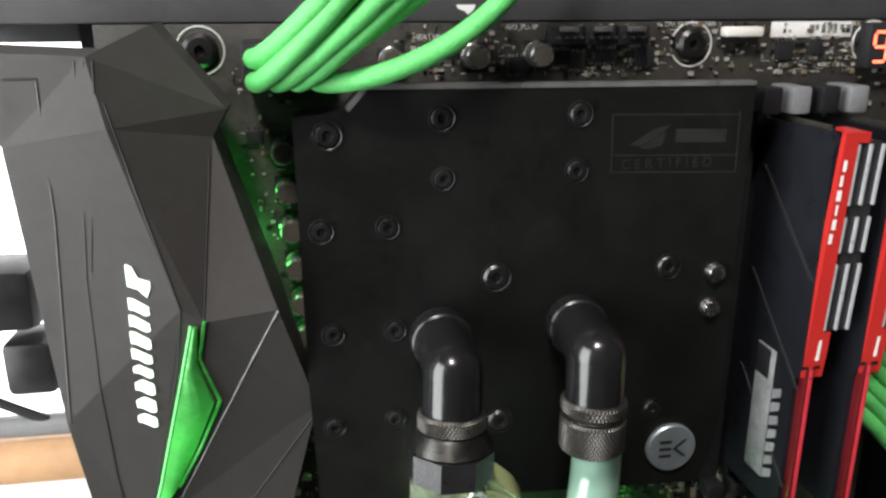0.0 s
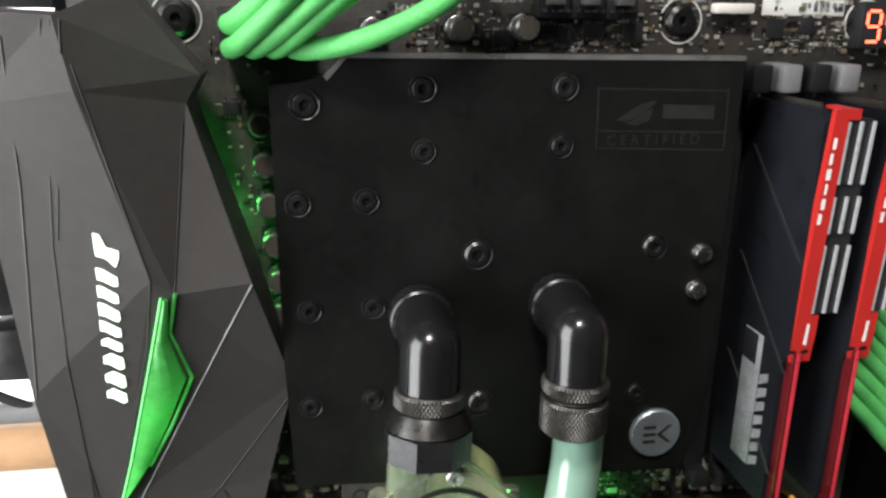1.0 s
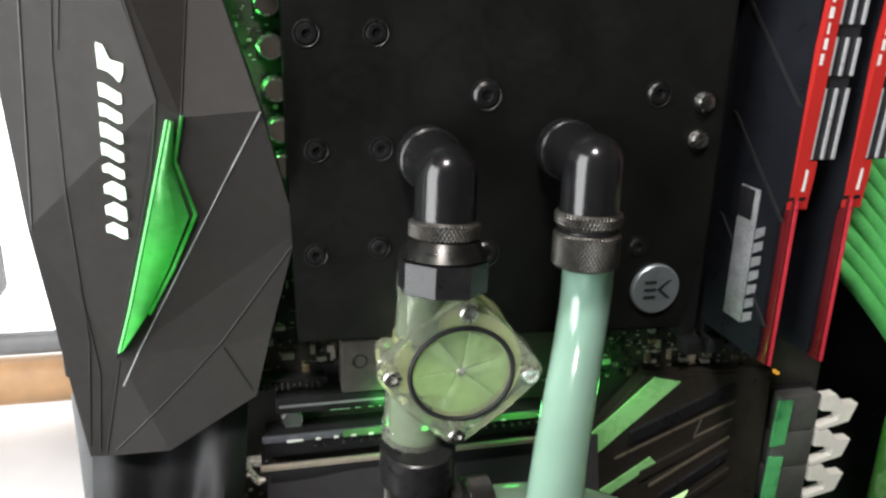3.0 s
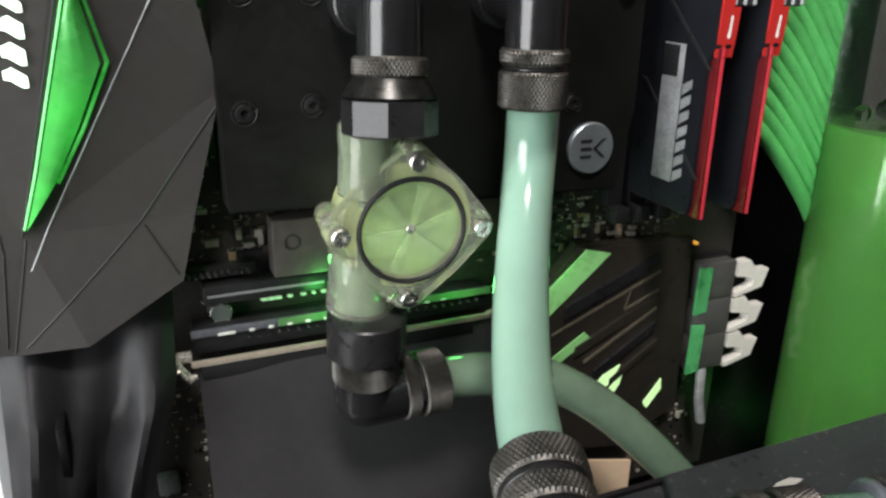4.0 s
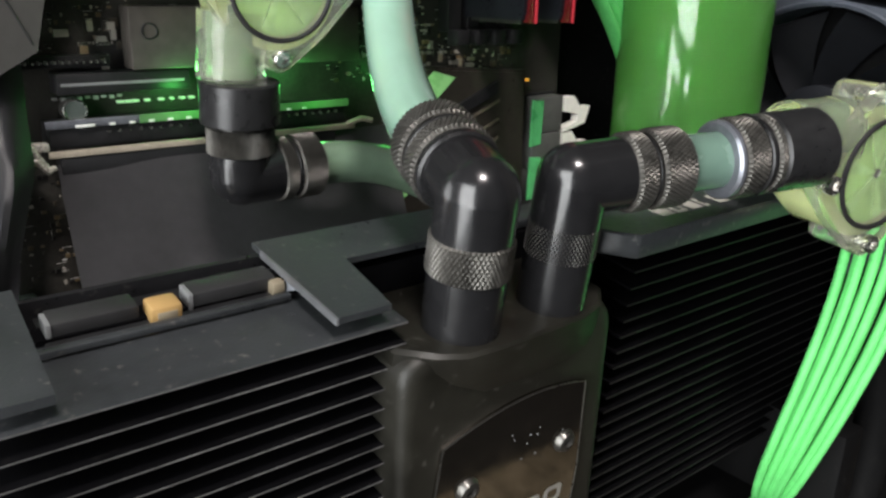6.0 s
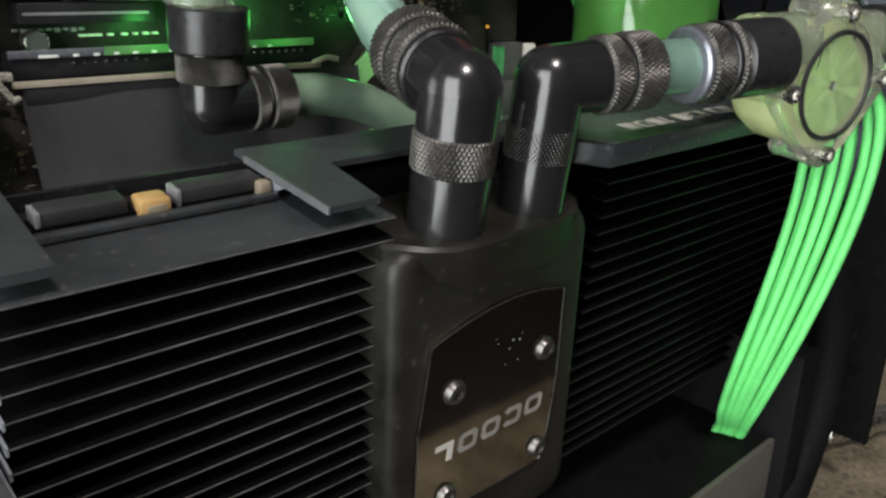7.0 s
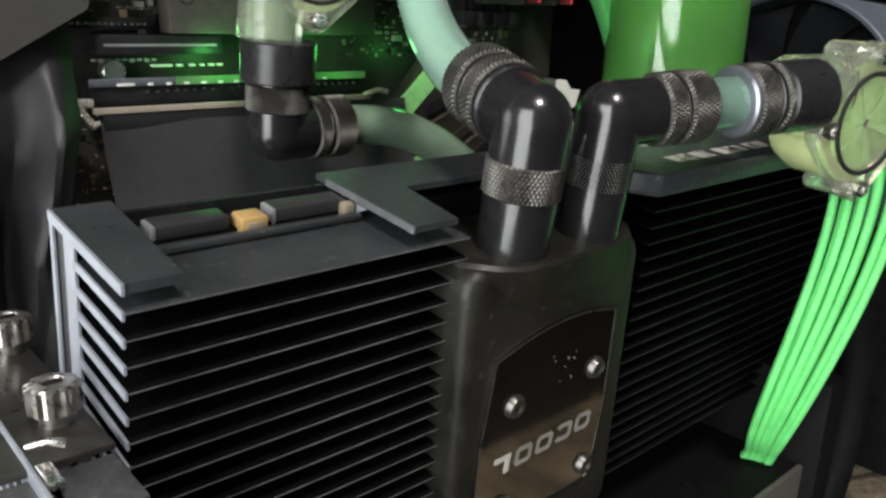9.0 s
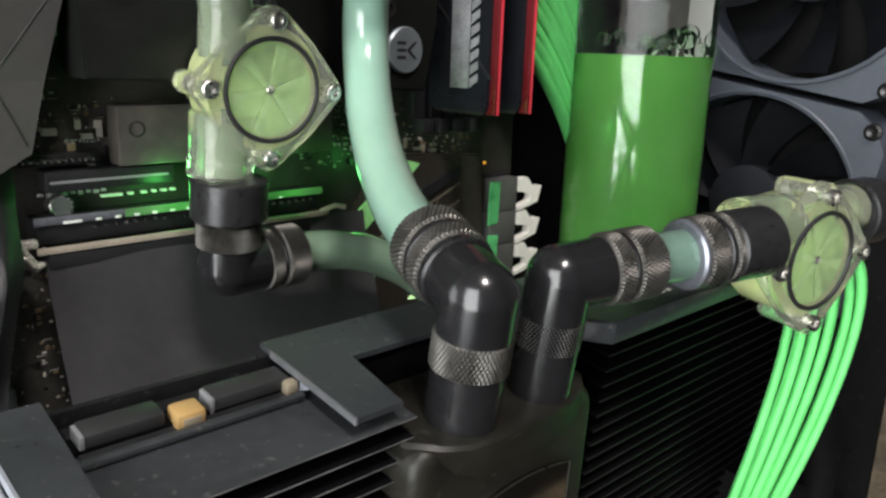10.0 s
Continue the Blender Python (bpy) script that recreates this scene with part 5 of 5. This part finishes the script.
for i in range(46):
    z = -150 - 4.0 * i
    x1 = along(z, ((-138, 14), (-170, 15), (-196, 13), (-216, 4), (-236, 0), (-320, -6)))
    x0 = -33
    row = []
    for j in range(22):
        t = j / 21
        x = x0 + (x1 - x0) * t
        fold = min(1, max(0, (-160 - z) / 50))
        y = along(z, ((-138, -8), (-163, -11), (-180, -16), (-215, -37), (-330, -38))) + fold * (5.5 * math.sin(9 * t + 0.016 * z) + 2.5 * math.sin(19 * t - 0.04 * z) + 6 * t * t)
        row.append(bm.verts.new((x, y, z)))
    rows.append(row)
for p, q in zip(rows, rows[1:]):
    for j in range(21):
        bm.faces.new((p[j], p[j + 1], q[j + 1], q[j]))
bmesh.ops.solidify(bm, geom=bm.faces[:], thickness=0.6)
part("sheet_fold", bm, mat("shiny_black_film", (0.032, 0.032, 0.035), 0.4, ior=1.4, var=0.2, scale=200, bump=0.2, bump_scale=120), drape, world=True)
bm = B()
prism(bm, [(-100, -238), (-24.2, -237), (-23.2, -300), (-23, -420), (-100, -420)], 150.5, 153, FACE)
solid("case_flange", bm, mat("olive_black_steel", (0.027, 0.0275, 0.0225), 0.45, var=0.15, scale=300, bump=0.1), "black front flange of the case corner", "trim", "structure")
brk = thing("slot_bracket", "bright steel slot bracket with thumbscrews beside the card", "bracket", m=at(-30, -120, -234))
bm = B()
box(bm, -60, -23.4, -137.6, -72, -235.4, -234, 0.3)
part("bracket_tab", bm, bpy.data.materials["dull_steel"], brk, world=True)
bm = B()
box(bm, -37.6, -36.8, -149, -72, -237, -233.2, 0.2)
for k in range(9):
    box(bm, -37.6, -36.8, -148 + 6.5 * k, -145.5 + 6.5 * k, -300, -237)
part("flange_top", box(B(), -60, -23.8, -153.2, -137.2, -237.0, -236.0, 0.4), mat("dusty_grey_steel", (0.09, 0.093, 0.095), 0.4, metal=0.4, var=0.4, scale=500, bump=0.3, dust=0.3), brk, "dusty grey steel lip", world=True)
part("bracket_blade", bm, CUT, brk, "pale slotted steel blade", world=True)
# black sheet added behind the blade for the shade in its gaps
part("gap_shade", box(B(), -35.5, -34.5, -149, -72, -300, -236), BLACKP, brk, world=True)
part("bent_lip", sweep(B(), [(-36, -131, -233.4), (-33, -133, -232.4), (-30.5, -134, -233.2)], [0.5, 0.7, 0.9], 8), STEEL, brk, world=True)
part("bent_lip", box(B(), -36.6, -34, -146, -138, -234.2, -233.2, 0.3), STEEL, brk, world=True)
for k in range(4):
    part("vent_slot", box(B(), -42 + 3.4 * k, -40.4 + 3.4 * k, -153.7, -152.9, -239.6, -237.6), STEEL, brk, world=True)
part("bright_lip", box(B(), -30, -25, -154, -152.9, -238.6, -237.2, 0.3), STEEL, brk, world=True)
SCREWM = mat("worn_steel_knob", (0.34, 0.32, 0.3), 0.3, metal=0.9, var=0.5, scale=500)
for x, y in ((-29, -124), (-27, -86)):
    s = thing("thumbscrew", "knurled steel thumbscrew on the slot bracket", "screw", "thumbscrews", m=at(x, y, -234))
    bm = B()
    lathe(bm, (0, 0, 0), (0, 0, 1), [(0, 4.0), (2.6, 4.0), (3.2, 5.8)] + [(3.6, 6.1), (9.4, 6.1)] + [(9.9, 5.4), (10.2, 3.0), (9.6, 2.6), (9.6, 1.0)], 44)
    for v in bm.verts:
        if 3.4 < v.co.z < 9.5:
            a = math.atan2(v.co.y, v.co.x)
            q = 1 + 0.09 * (1 if int(round(a / (2 * math.pi) * 44)) // 2 % 2 else -1)
            v.co.x *= q
            v.co.y *= q
    bmesh.ops.scale(bm, vec=(0.72, 0.72, 0.8), verts=bm.verts)
    part("screw_head", bm, SCREWM, s)
    part("screw_mark", box(B(), -1.8, 1.8, -0.45, 0.45, 7.5, 8.25, 0.1), DARKSTEEL, s)

# ---- fans at the front of the case ----
def fan(m, label):
    t = thing("case_fan", label, "fan", "case fans", m=m)
    n = 40
    R = 57
    half = 60
    bm = B()
    for x0, x1 in ((0, 3.5),):
        outer, inner, outb, innb = [], [], [], []
        for k in range(n):
            a = 2 * math.pi * k / n
            c, s = math.cos(a), math.sin(a)
            q = half / max(abs(c), abs(s))
            q = min(q, 76)
            outer.append(bm.verts.new((x0, q * c, q * s)))
            inner.append(bm.verts.new((x0, R * c, R * s)))
            outb.append(bm.verts.new((25, q * c, q * s)))
            innb.append(bm.verts.new((25, R * c, R * s)))
        for k in range(n):
            j = (k + 1) % n
            bm.faces.new((outer[k], outer[j], inner[j], inner[k]))
            bm.faces.new((inner[k], inner[j], innb[j], innb[k]))
            bm.faces.new((outer[k], outer[j], outb[j], outb[k]))
    part("fan_frame", bm, FANM, t)
    part("hub", lathe(B(), (6, 0, 0), (1, 0, 0), [(0, 18), (0.5, 20), (14, 20)], 32), FANB, t)
    for k in range(9):
        a = 2 * math.pi * k / 9
        bm = B()
        vs = []
        for i in range(6):
            r = 19 + 36 * i / 5
            for dx, da in ((8, -0.22), (20, 0.22)):
                q = a + da + 0.35 * i / 5
                vs.append(bm.verts.new((dx, r * math.cos(q), r * math.sin(q))))
        for i in range(5):
            bm.faces.new((vs[2 * i], vs[2 * i + 1], vs[2 * i + 3], vs[2 * i + 2]))
        bmesh.ops.solidify(bm, geom=bm.faces[:], thickness=1.2)
        part("blade", bm, FANB, t)
    ringb = B()
    sweep(ringb, [(-0.4, 58.5 * math.cos(2 * math.pi * k / 48), 58.5 * math.sin(2 * math.pi * k / 48)) for k in range(49)], 1.1, 6, cap=False)
    part("rim", ringb, FANM, t)
    for sy in (-1, 1):
        for sz in (-1, 1):
            part("fan_screw", lathe(B(), (0.3, 52.5 * sy, 52.5 * sz), (-1, 0, 0), [(0, 4.2), (1.2, 4), (2, 2.6), (1.2, 1.2)], 18), DARKSTEEL, t)
    return t


tilt = pose(345, -102, -147, 9, 0, 0)
f1 = fan(tilt @ at(0, 20, 62), "dark grey case fan with black blades, upper of two")
f2 = fan(tilt @ at(0, 20, -62), "dark grey case fan with black blades, lower of two")
bm = B()
sweep(bm, bezier((284, -150, -270), (300, -150, -330), (292, -152, -362), (228, -160, -384), 20), 8, 14)
solid("floor_cord", bm, BLACKM, "thick black cord curving down beside the shroud", "cord")
bm = B()
box(bm, 247, 262, -158, -60, -420, -300, 1.5)
solid("case_pillar", bm, BLACKM, "black pillar of the case front", "trim", "structure")
bm = B()
lathe(bm, (398, -118, -414), (0.93, -0.36, 0), [(0, 7), (0.8, 8), (26, 8), (26.5, 9), (34, 9), (34.6, 7.6), (90, 7.6)], 24)
solid("metal_rod", bm, STEEL, "bright metal rod lying on the worktop beside the case", "rod")
